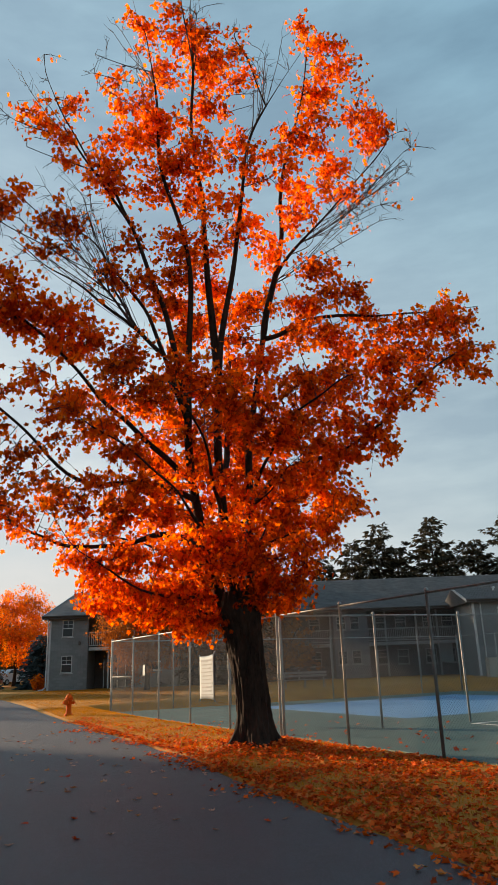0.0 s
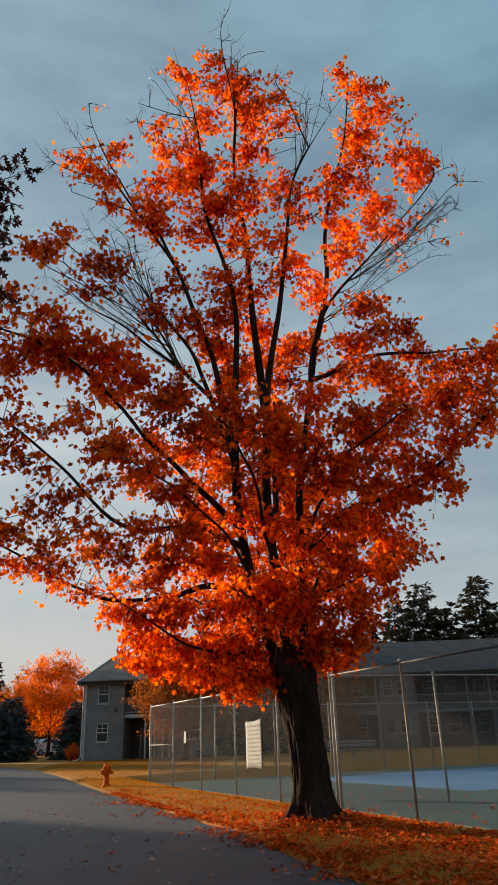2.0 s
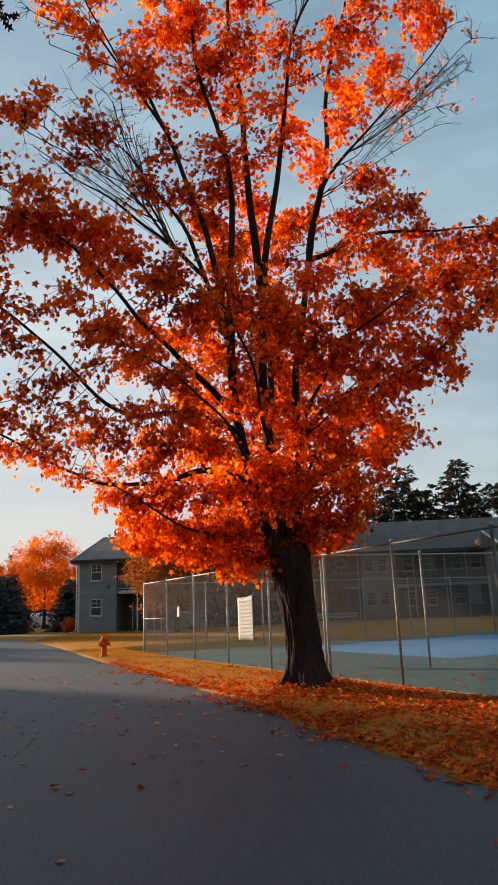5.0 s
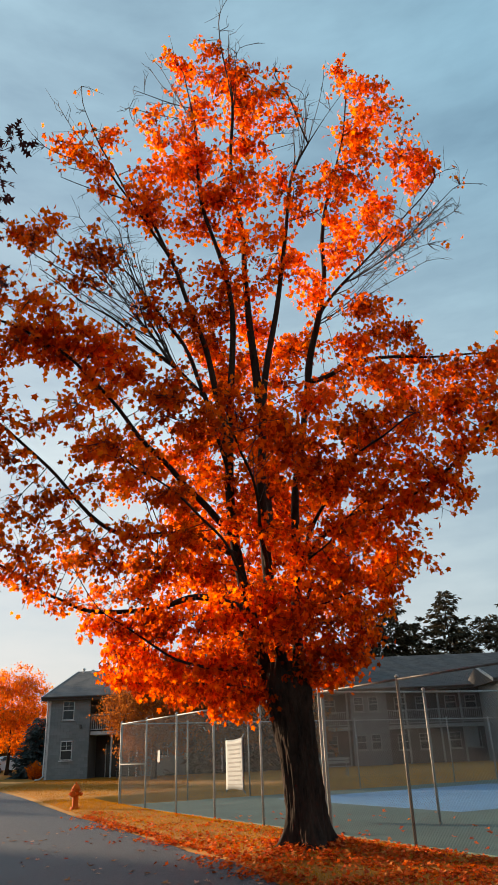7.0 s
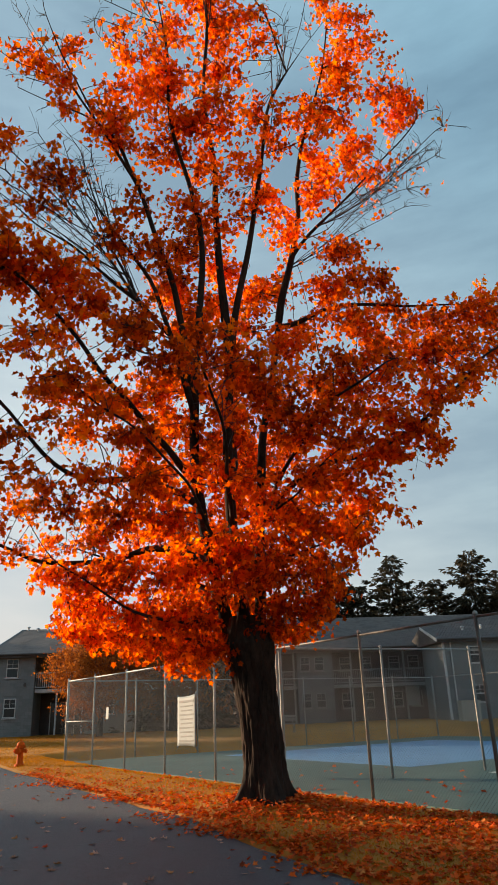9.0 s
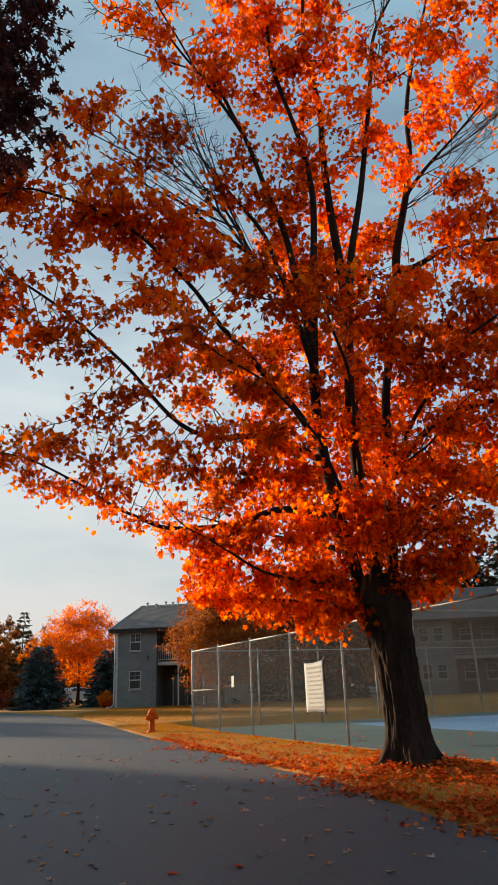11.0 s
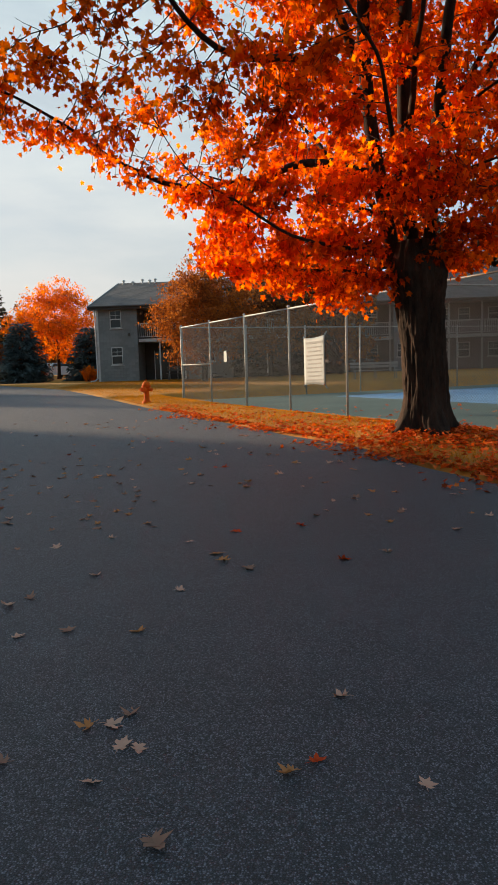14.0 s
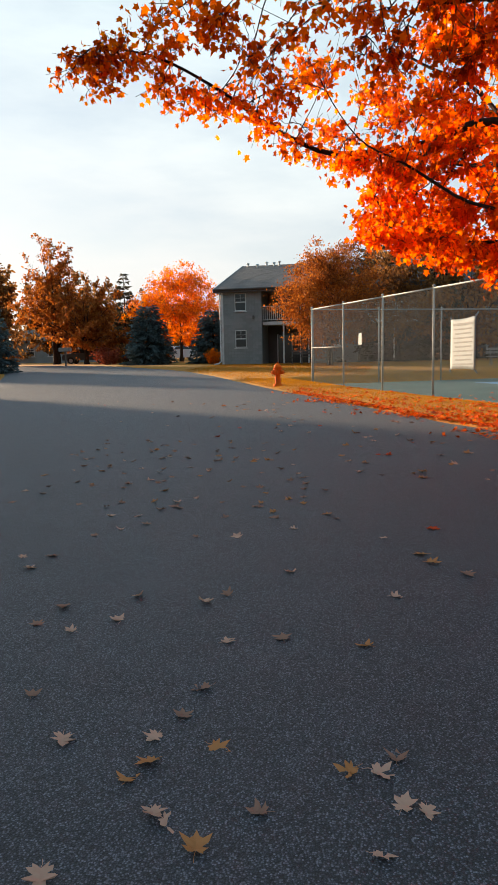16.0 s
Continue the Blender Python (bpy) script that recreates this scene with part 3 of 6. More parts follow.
        sz = size * rng.uniform(0.65, 1.25, len(at))
        tagged(part(leaf_name, leaf_mesh(leaf_name, at, tip, nrm, sz, half, leaf_mat), None, owner), kind="stuff")


def trunk_build(base, axis, radius, flare, ridges, sides=44, rings=36, seed=3):
    """A ridged trunk round a list of axis points, flaring into roots at the foot."""
    b = Build()
    ax = np.asarray(axis, float)
    ts = np.linspace(0, 1, len(ax))
    for j in range(rings):
        t = j / (rings - 1)
        c = np.array([np.interp(t, ts, ax[:, i]) for i in range(3)])
        r = np.interp(t, ts, radius)
        z = c[2] - ax[0][2]
        for k in range(sides):
            a = 2 * math.pi * k / sides
            root = flare * math.exp(-max(z, 0.05) / 0.26) * (0.5 + 0.5 * math.cos(5 * a + 0.7 + 0.8 * math.sin(2 * a)))
            rid = ridges * (noise.noise(Vector((math.cos(a) * 5, math.sin(a) * 5, z * 1.3 + seed))) + 0.8 * (0.5 - abs(noise.noise(Vector((math.cos(a) * 11, math.sin(a) * 11, z * 2.4 + seed))))) + 0.4 * noise.noise(Vector((math.cos(a) * 22, math.sin(a) * 24, z * 7.0 + seed))))
            lump = 0.05 * noise.noise(Vector((math.cos(a) * 1.4, math.sin(a) * 1.4, z * 1.1 + 7)))
            rr = r * (1 + rid + lump) + root
            b.v.append((c[0] + rr * math.cos(a), c[1] + rr * math.sin(a), c[2]))
    for j in range(rings - 1):
        for k in range(sides):
            k2 = (k + 1) % sides
            b.f.append((j * sides + k, j * sides + k2, (j + 1) * sides + k2, (j + 1) * sides + k))
    b.f.append(tuple((rings - 1) * sides + k for k in range(sides)))
    return b


class Grown:
    """Branches grown towards points spread through the crown, thickening to the stem, with leaf sprays at the points."""

    def __init__(self, seed, step=0.24, kill=0.42):
        self.rng = np.random.default_rng(seed)
        self.step, self.kill = step, kill
        self.pos, self.up, self.least = [], [], {}

    def stem(self, path, parent=-1, root=0.0):
        """Adds a given limb as nodes a step apart; returns their numbers."""
        path = np.asarray(path, float)
        cum = np.concatenate(([0], np.cumsum(np.linalg.norm(np.diff(path, axis=0), axis=1))))
        ids = []
        for s in np.arange(0 if parent < 0 else self.step, cum[-1], self.step):
            self.pos.append(np.array([np.interp(s, cum, path[:, i]) for i in range(3)]))
            self.up.append(parent)
            parent = len(self.pos) - 1
            ids.append(parent)
        for n, i in enumerate(ids):
            self.least[i] = root * (1 - n / len(ids)) ** 1.1
        return ids

    def grow(self, goals, rounds=90, lift=0.08):
        rng, step = self.rng, self.step
        goals = np.asarray(goals, float)
        pos = np.array(self.pos)
        up = list(self.up)
        n = len(goals)
        best = np.full(n, 1e9)
        near = np.zeros(n, int)
        self.end = np.full(n, -1)
        live = np.ones(n, bool)

        def meet(lo, hi):
            for a in range(lo, hi, 400):
                d = np.linalg.norm(goals[:, None] - pos[None, a:min(hi, a + 400)], axis=2)
                k = d.argmin(1)
                dm = d[np.arange(n), k]
                up_now = dm < best
                best[up_now] = dm[up_now]
                near[up_now] = k[up_now] + a
        meet(0, len(pos))
        for _ in range(rounds):
            done = live & (best < self.kill)
            self.end[done] = near[done]
            live &= ~done
            if not live.any():
                break
            way = (goals[live] - pos[near[live]]) / best[live][:, None]
            acc = np.zeros_like(pos)
            np.add.at(acc, near[live], way)
            src = np.unique(near[live])
            d = acc[src]
            d = d / (np.linalg.norm(d, axis=1, keepdims=True) + 1e-9) + rng.normal(size=d.shape) * 0.22 + np.array([0, 0, lift])
            d /= np.linalg.norm(d, axis=1, keepdims=True)
            fresh = pos[src] + d * step
            lo = len(pos)
            pos = np.concatenate([pos, fresh])
            up.extend(src.tolist())
            meet(lo, len(pos))
        self.end = np.where(self.end < 0, near, self.end)
        self.pos, self.up = pos, up

    def thicken(self, tip=0.006, power=2.2):
        n = len(self.pos)
        load = np.zeros(n)
        kids = [[] for _ in range(n)]
        for i in range(n):
            if self.up[i] >= 0:
                kids[self.up[i]].append(i)
        for i in range(n - 1, -1, -1):
            if not kids[i]:
                load[i] += 1.0
            if self.up[i] >= 0:
                load[self.up[i]] += load[i]
        self.rad = tip * load ** (1 / power)
        for i, r in self.least.items():
            self.rad[i] = max(self.rad[i], r)
        self.kids = kids

    def chains(self):
        """Runs of nodes, each following the thickest branch onwards."""
        out = []
        heads = [i for i in range(len(self.pos)) if self.up[i] < 0]
        todo = [(h, -1) for h in heads]
        while todo:
            i, frm = todo.pop()
            run = [] if frm < 0 else [frm]
            while True:
                run.append(i)
                k = sorted(self.kids[i], key=lambda c: -self.rad[c])
                if not k:
                    break
                todo.extend((c, i) for c in k[1:])
                i = k[0]
            out.append(run)
        return out

    def wood(self, owner, bark, twig_mat, thick=0.032, limit=None, tip=0.006):
        self.thicken(tip)
        pos = self.pos.copy()
        up = np.array(self.up)
        inner = np.array([u >= 0 and len(k) > 0 for u, k in zip(self.up, self.kids)])
        for _ in range(2):
            first = np.array([k[0] if k else i for i, k in enumerate(self.kids)])
            mean = 0.5 * pos + 0.25 * (pos[np.maximum(up, 0)] + pos[first])
            pos[inner] = mean[inner]
        self.pos = pos
        fine = Build()
        for run in self.chains():
            r = [self.rad[i] for i in run]
            if len(run) > 1 and self.up[run[1]] == run[0]:
                r[0] = min(r[0], r[1] * 1.25)
            if limit is not None:
                r = [min(x, limit) for x in r]
            if len(run) < 2:
                continue
            if r[1 if len(r) > 1 else 0] > thick:
                part("limb", Build().tube(pos[run], r, 9), bark, owner, smooth=True)
            else:
                fine.tube(pos[run], r, 4 if r[0] > 0.012 else 3, False)
        tagged(part("branchwork", fine, twig_mat, owner, smooth=True), kind="stuff")

    def sprays(self, owner, goals, weight, leaf_mat, twig_mat, size, half, fill=46, spread=(0.30, 0.30, 0.16), twigs=4, bare=2, name="foliage"):
        """Twigs and hanging leaves round each goal; a weight of nought leaves the twigs bare."""
        rng = self.rng
        goals = np.asarray(goals, float)
        own = self.pos[self.end]
        st, en, at = [], [], []
        sp = np.array(spread)
        for g, o, w in zip(goals, own, weight):
            k = twigs if w > 0.05 else bare
            if w > 0.05:
                tip = g + rng.normal(size=(k, 3)) * sp
            else:
                out = (g - o) / (np.linalg.norm(g - o) + 1e-6)
                tip = o + (out + rng.normal(size=(k, 3)) * 0.26 + np.array([0, 0, 0.15])) * rng.uniform(0.12, 0.42, (k, 1))
            st.extend([o] * k)
            en.extend(tip)
            c = rng.poisson(fill * w)
            if c:
                pick = tip[rng.integers(0, k, c)]
                at.append(o + (pick - o) * rng.uniform(0.25, 1.1, (c, 1)) + rng.normal(size=(c, 3)) * sp * 0.55)
        st, en = np.array(st), np.array(en)
        md = (st + en) / 2 + rng.normal(size=st.shape) * 0.04
        tagged(part("twig_mass", tubes_mesh("twig_mass", st, md, en, 0.006, 0.003, twig_mat), None, owner), kind="stuff")
        at = np.concatenate(at)
        n = len(at)
        tip = rng.normal(size=(n, 3)) * 0.65 + np.array([0, 0, -0.8])
        nrm = rng.normal(size=(n, 3)) + np.array([0, 0, 0.35])
        tagged(part(name, leaf_mesh(name, at, tip, nrm, size * rng.uniform(0.6, 1.25, n), half, leaf_mat), None, owner), kind="stuff")
        print(name, n, "leaves")


# the big maple on the verge
maple = thing("maple_tree", "large maple in blazing orange-red autumn leaf with some bare twigs", "tree", "trees", at=TREE)
part("trunk", trunk_build(None, [(0.0, 0.0, -0.15), (-0.02, 0, 0.5), (-0.10, -0.14, 1.3), (-0.18, -0.36, 2.1), (-0.25, -0.52, 2.6), (-0.30, -0.62, 3.1)],
                          [0.40, 0.37, 0.35, 0.38, 0.45, 0.30], 0.36, 0.125, 150, 110), M_BARK, maple, smooth=True)
mg = Grown(11, 0.22, 0.34)
rng_c = np.random.default_rng(4)


def through_points(pts, n=40):
    """A smooth curve through the given places."""
    p = np.asarray(pts, float)
    p = np.concatenate([[2 * p[0] - p[1]], p, [2 * p[-1] - p[-2]]])
    out = []
    for k in range(1, len(p) - 2):
        a, b, c, d = p[k - 1:k + 3]
        for t in np.linspace(0, 1, max(3, n // (len(p) - 3)), endpoint=False):
            out.append(0.5 * (2 * b + (c - a) * t + (2 * a - 5 * b + 4 * c - d) * t * t + (3 * b - a - 3 * c + d) * t ** 3))
    return np.array(out + [p[-2]])


def limb(*pts):
    """A limb of the maple through places measured from its foot; it starts at the nearest wood already there."""
    path = through_points(pts)
    root = 0.012 + 0.0085 * np.linalg.norm(np.diff(path, axis=0), axis=1).sum()
    t = np.linspace(0, 1, len(path))[:, None]
    ph = rng_c.uniform(0, 6.28, (2, 3))
    path = path + (np.sin(t * 17 + ph[0]) * 0.035 + np.sin(t * 37 + ph[1]) * 0.018) * np.minimum(1, 5 * t * (1 - t) + 0.1)
    if len(mg.pos) and np.linalg.norm(np.array(mg.pos) - path[0], axis=1).min() < 0.9 and pts[0][2] > 2.8:
        k = int(np.linalg.norm(np.array(mg.pos) - path[0], axis=1).argmin())
        return mg.stem(np.concatenate([[mg.pos[k]], path[2:]]), k, root)
    return mg.stem(path, -1, root)


# leaders, then limbs from the left round to the right, the front and the back
limb((-0.02, -0.25, 2.75), (0.02, -0.75, 5.03), (0.14, -1.35, 6.39), (0.41, -1.55, 8.22), (0.83, -1.15, 10.54), (1.63, -1.35, 11.67), (3.11, -1.75, 12.80), (4.16, -2.05, 13.19))
limb((0.48, -1.55, 8.94), (1.08, -1.55, 11.57), (1.15, -2.05, 13.07), (1.69, -2.35, 14.75), (2.03, -2.55, 17.18))
limb((-0.29, -0.35, 2.75), (-0.50, -0.95, 4.39), (-0.60, -1.55, 6.11), (-0.56, -2.05, 7.77), (-0.26, -2.35, 9.28), (0.00, -2.75, 10.50), (0.14, -3.15, 11.91), (0.46, -3.15, 13.38), (1.27, -3.05, 15.02), (1.80, -2.95, 16.03))
limb((-0.56, -2.05, 7.63), (-0.71, -2.35, 10.52), (-0.79, -2.75, 11.98), (-0.93, -3.15, 13.33), (-0.91, -3.55, 15.64), (-0.91, -3.55, 17.42))
limb((-0.60, -0.35, 2.71), (-0.95, -1.05, 4.27), (-1.24, -1.55, 5.51), (-1.21, -2.15, 7.22), (-1.02, -2.75, 9.11), (-1.17, -3.15, 10.61), (-1.56, -3.55, 11.88), (-1.66, -3.75, 13.69), (-1.97, -3.75, 15.91))
limb((-1.20, -2.05, 6.87), (-1.48, -2.85, 8.39), (-1.94, -3.45, 9.88), (-2.21, -3.75, 10.56), (-2.95, -4.15, 11.69), (-4.06, -4.35, 13.50))
limb((-2.21, -3.75, 10.56), (-2.63, -4.05, 11.41), (-3.08, -4.15, 11.75), (-4.45, -4.45, 12.23))
limb((-1.24, -1.95, 6.65), (-1.71, -2.95, 8.22), (-2.36, -3.45, 9.35), (-3.24, -3.75, 10.42), (-4.50, -3.95, 10.75))
limb((-1.62, -2.75, 7.91), (-2.73, -3.35, 8.88), (-3.87, -3.75, 9.62), (-4.77, -3.95, 10.33))
limb((-1.24, -1.55, 5.51), (-1.83, -2.95, 5.84), (-2.57, -4.35, 6.39), (-3.45, -5.15, 7.31), (-4.28, -5.55, 7.83), (-5.47, -5.75, 8.26))
limb((-1.13, -1.45, 5.10), (-2.08, -2.75, 5.16), (-3.25, -3.45, 5.08), (-4.07, -4.15, 5.89), (-4.77, -4.95, 6.49), (-5.46, -5.95, 6.71))
limb((-1.02, -0.95, 4.11), (-1.97, -0.15, 4.55), (-2.92, 0.45, 4.51), (-4.52, 0.65, 4.48), (-5.13, 0.35, 4.72), (-5.87, -0.35, 5.14), (-6.88, -0.95, 5.63), (-8.03, -1.35, 5.91))
limb((-0.77, -0.55, 3.27), (-1.39, -1.15, 2.95), (-2.29, -1.35, 3.13), (-3.12, -1.35, 3.67), (-3.78, -1.15, 4.08))
limb((-0.57, -0.15, 2.59), (-1.29, 0.45, 2.80), (-2.24, 0.85, 2.93), (-3.61, 1.05, 3.19))
limb((0.01, -0.85, 4.88), (0.62, -1.55, 5.41), (1.31, -2.35, 5.60), (2.12, -3.05, 5.59), (3.02, -3.35, 6.24), (4.00, -3.05, 7.28), (5.12, -2.75, 8.00))
limb((0.54, -1.55, 8.79), (1.15, -1.45, 9.10), (1.96, -1.55, 9.41), (3.50, -1.65, 9.27), (5.02, -1.75, 9.33), (5.80, -1.75, 9.38))
limb((-0.41, -0.95, 4.26), (-0.08, -1.75, 4.50), (0.56, -2.95, 4.91), (1.19, -3.75, 5.41))
limb((-0.04, -0.45, 3.97), (0.81, -0.75, 4.31), (1.53, -1.05, 4.46), (2.12, -1.35, 4.78))
limb((-0.52, -1.05, 4.49), (-0.69, -3.35, 5.53), (-1.02, -4.75, 6.24), (-1.56, -5.55, 6.44))
limb((-0.67, -0.85, 3.93), (-0.99, -2.75, 4.38), (-1.63, -4.35, 5.05), (-2.52, -4.95, 5.61))
limb((-0.09, -0.95, 4.49), (0.61, -3.15, 5.75), (1.46, -4.15, 6.34), (2.38, -3.95, 6.95))
limb((-0.16, -0.15, 3.54), (0.70, 1.85, 5.47), (1.85, 3.25, 7.53))
limb((-0.72, -0.15, 3.56), (-1.96, 2.25, 5.84), (-3.78, 3.65, 7.44))
limb((-0.47, -1.15, 5.58), (-0.41, 1.25, 9.42), (-0.52, 2.65, 12.59))
limb((-0.96, -0.25, 3.68), (-2.69, 2.05, 4.64), (-4.89, 3.05, 5.53))
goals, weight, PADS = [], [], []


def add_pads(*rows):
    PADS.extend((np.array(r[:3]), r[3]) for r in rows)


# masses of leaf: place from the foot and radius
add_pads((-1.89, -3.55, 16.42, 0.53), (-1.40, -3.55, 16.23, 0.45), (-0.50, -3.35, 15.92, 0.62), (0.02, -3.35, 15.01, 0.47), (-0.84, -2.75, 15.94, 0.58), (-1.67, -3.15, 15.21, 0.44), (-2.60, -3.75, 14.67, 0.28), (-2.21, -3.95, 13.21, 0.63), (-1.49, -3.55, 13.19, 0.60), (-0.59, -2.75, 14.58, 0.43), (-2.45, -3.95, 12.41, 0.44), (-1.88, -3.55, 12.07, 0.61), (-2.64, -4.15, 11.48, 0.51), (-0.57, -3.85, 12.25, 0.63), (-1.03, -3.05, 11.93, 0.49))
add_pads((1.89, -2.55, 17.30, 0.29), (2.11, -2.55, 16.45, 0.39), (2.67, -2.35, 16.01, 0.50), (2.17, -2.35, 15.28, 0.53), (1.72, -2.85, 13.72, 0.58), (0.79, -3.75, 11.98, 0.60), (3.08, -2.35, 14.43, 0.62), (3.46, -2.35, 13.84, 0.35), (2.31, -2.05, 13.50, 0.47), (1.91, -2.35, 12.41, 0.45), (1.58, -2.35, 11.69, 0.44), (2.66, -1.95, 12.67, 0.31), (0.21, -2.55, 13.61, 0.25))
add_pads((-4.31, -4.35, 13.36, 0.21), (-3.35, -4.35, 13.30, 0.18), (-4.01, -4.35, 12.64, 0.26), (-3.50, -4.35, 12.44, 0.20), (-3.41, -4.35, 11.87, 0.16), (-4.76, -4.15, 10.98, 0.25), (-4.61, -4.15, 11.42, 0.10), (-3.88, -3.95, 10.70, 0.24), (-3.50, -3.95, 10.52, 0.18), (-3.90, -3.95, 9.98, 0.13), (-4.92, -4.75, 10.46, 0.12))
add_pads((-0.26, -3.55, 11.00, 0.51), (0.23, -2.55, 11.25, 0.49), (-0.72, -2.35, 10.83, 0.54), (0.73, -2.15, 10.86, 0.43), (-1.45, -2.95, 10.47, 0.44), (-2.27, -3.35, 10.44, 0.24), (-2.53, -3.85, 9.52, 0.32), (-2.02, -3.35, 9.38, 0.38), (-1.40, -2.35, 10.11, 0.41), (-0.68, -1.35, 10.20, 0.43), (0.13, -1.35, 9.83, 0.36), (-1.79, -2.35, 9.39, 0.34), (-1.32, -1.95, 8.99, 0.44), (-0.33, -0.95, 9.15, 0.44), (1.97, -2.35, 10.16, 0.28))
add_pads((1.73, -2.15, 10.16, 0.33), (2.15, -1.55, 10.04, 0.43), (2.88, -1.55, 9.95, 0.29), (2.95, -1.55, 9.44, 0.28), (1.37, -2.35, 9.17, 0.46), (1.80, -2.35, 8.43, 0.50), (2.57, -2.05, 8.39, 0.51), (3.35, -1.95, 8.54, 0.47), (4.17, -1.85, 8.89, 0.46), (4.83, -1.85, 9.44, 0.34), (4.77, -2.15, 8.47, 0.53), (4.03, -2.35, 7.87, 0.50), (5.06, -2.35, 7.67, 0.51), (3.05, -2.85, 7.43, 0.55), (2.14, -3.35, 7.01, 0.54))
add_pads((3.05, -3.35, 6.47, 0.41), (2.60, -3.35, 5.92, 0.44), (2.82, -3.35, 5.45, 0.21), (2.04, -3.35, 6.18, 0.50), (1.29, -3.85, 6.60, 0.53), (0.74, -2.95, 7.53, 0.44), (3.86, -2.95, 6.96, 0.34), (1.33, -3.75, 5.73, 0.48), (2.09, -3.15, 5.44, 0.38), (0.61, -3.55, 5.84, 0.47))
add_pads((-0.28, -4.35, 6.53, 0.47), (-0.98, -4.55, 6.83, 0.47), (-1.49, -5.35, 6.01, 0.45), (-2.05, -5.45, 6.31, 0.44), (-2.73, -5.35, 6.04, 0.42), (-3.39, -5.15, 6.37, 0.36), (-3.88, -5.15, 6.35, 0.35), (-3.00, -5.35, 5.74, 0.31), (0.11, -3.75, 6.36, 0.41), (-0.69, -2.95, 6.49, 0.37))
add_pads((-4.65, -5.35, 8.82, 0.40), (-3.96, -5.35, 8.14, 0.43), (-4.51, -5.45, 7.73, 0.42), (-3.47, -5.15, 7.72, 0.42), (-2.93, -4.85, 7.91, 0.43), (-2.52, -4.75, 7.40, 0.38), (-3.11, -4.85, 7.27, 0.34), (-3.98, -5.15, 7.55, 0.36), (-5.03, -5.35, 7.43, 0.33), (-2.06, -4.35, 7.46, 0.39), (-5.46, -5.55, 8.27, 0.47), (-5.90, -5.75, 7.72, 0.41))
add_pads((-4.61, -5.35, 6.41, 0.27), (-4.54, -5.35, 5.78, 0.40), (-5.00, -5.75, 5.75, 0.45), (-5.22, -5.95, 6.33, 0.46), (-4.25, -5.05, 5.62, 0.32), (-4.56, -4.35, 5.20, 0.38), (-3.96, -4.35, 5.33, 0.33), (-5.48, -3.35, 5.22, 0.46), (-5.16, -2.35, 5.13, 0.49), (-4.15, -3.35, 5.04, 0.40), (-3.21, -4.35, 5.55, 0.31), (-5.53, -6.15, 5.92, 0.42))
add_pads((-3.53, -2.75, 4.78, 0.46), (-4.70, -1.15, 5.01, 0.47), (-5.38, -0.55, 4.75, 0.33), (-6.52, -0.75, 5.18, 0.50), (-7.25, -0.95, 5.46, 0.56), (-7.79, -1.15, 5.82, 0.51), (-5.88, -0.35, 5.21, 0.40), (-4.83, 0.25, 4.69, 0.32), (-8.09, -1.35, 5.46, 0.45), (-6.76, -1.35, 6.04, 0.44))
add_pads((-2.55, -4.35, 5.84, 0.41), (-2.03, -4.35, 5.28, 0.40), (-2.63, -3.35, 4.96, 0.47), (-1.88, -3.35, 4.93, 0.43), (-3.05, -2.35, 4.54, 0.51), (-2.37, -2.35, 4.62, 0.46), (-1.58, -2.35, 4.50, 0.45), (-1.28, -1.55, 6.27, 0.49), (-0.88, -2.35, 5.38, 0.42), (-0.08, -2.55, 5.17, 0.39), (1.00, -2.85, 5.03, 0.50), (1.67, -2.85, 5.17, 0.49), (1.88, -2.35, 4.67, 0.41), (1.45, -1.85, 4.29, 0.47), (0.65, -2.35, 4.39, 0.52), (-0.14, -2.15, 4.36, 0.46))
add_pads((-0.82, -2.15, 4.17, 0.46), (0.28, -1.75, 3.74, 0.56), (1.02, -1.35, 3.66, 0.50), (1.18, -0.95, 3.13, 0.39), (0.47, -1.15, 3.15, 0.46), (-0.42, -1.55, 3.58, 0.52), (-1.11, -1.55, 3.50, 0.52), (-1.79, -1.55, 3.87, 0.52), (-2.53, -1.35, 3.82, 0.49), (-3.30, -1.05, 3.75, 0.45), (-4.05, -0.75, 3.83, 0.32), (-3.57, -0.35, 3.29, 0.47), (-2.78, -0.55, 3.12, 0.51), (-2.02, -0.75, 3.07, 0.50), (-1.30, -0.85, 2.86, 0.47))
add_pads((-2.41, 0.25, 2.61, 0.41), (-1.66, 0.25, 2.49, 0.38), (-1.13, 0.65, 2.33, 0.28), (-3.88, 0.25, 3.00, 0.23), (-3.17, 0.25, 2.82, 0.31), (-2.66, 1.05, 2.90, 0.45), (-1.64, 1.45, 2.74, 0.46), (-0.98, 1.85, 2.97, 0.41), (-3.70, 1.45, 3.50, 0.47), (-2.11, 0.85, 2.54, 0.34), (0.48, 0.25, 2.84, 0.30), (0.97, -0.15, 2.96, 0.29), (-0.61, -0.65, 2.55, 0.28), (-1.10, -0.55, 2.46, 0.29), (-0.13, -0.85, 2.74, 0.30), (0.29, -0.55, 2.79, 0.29))
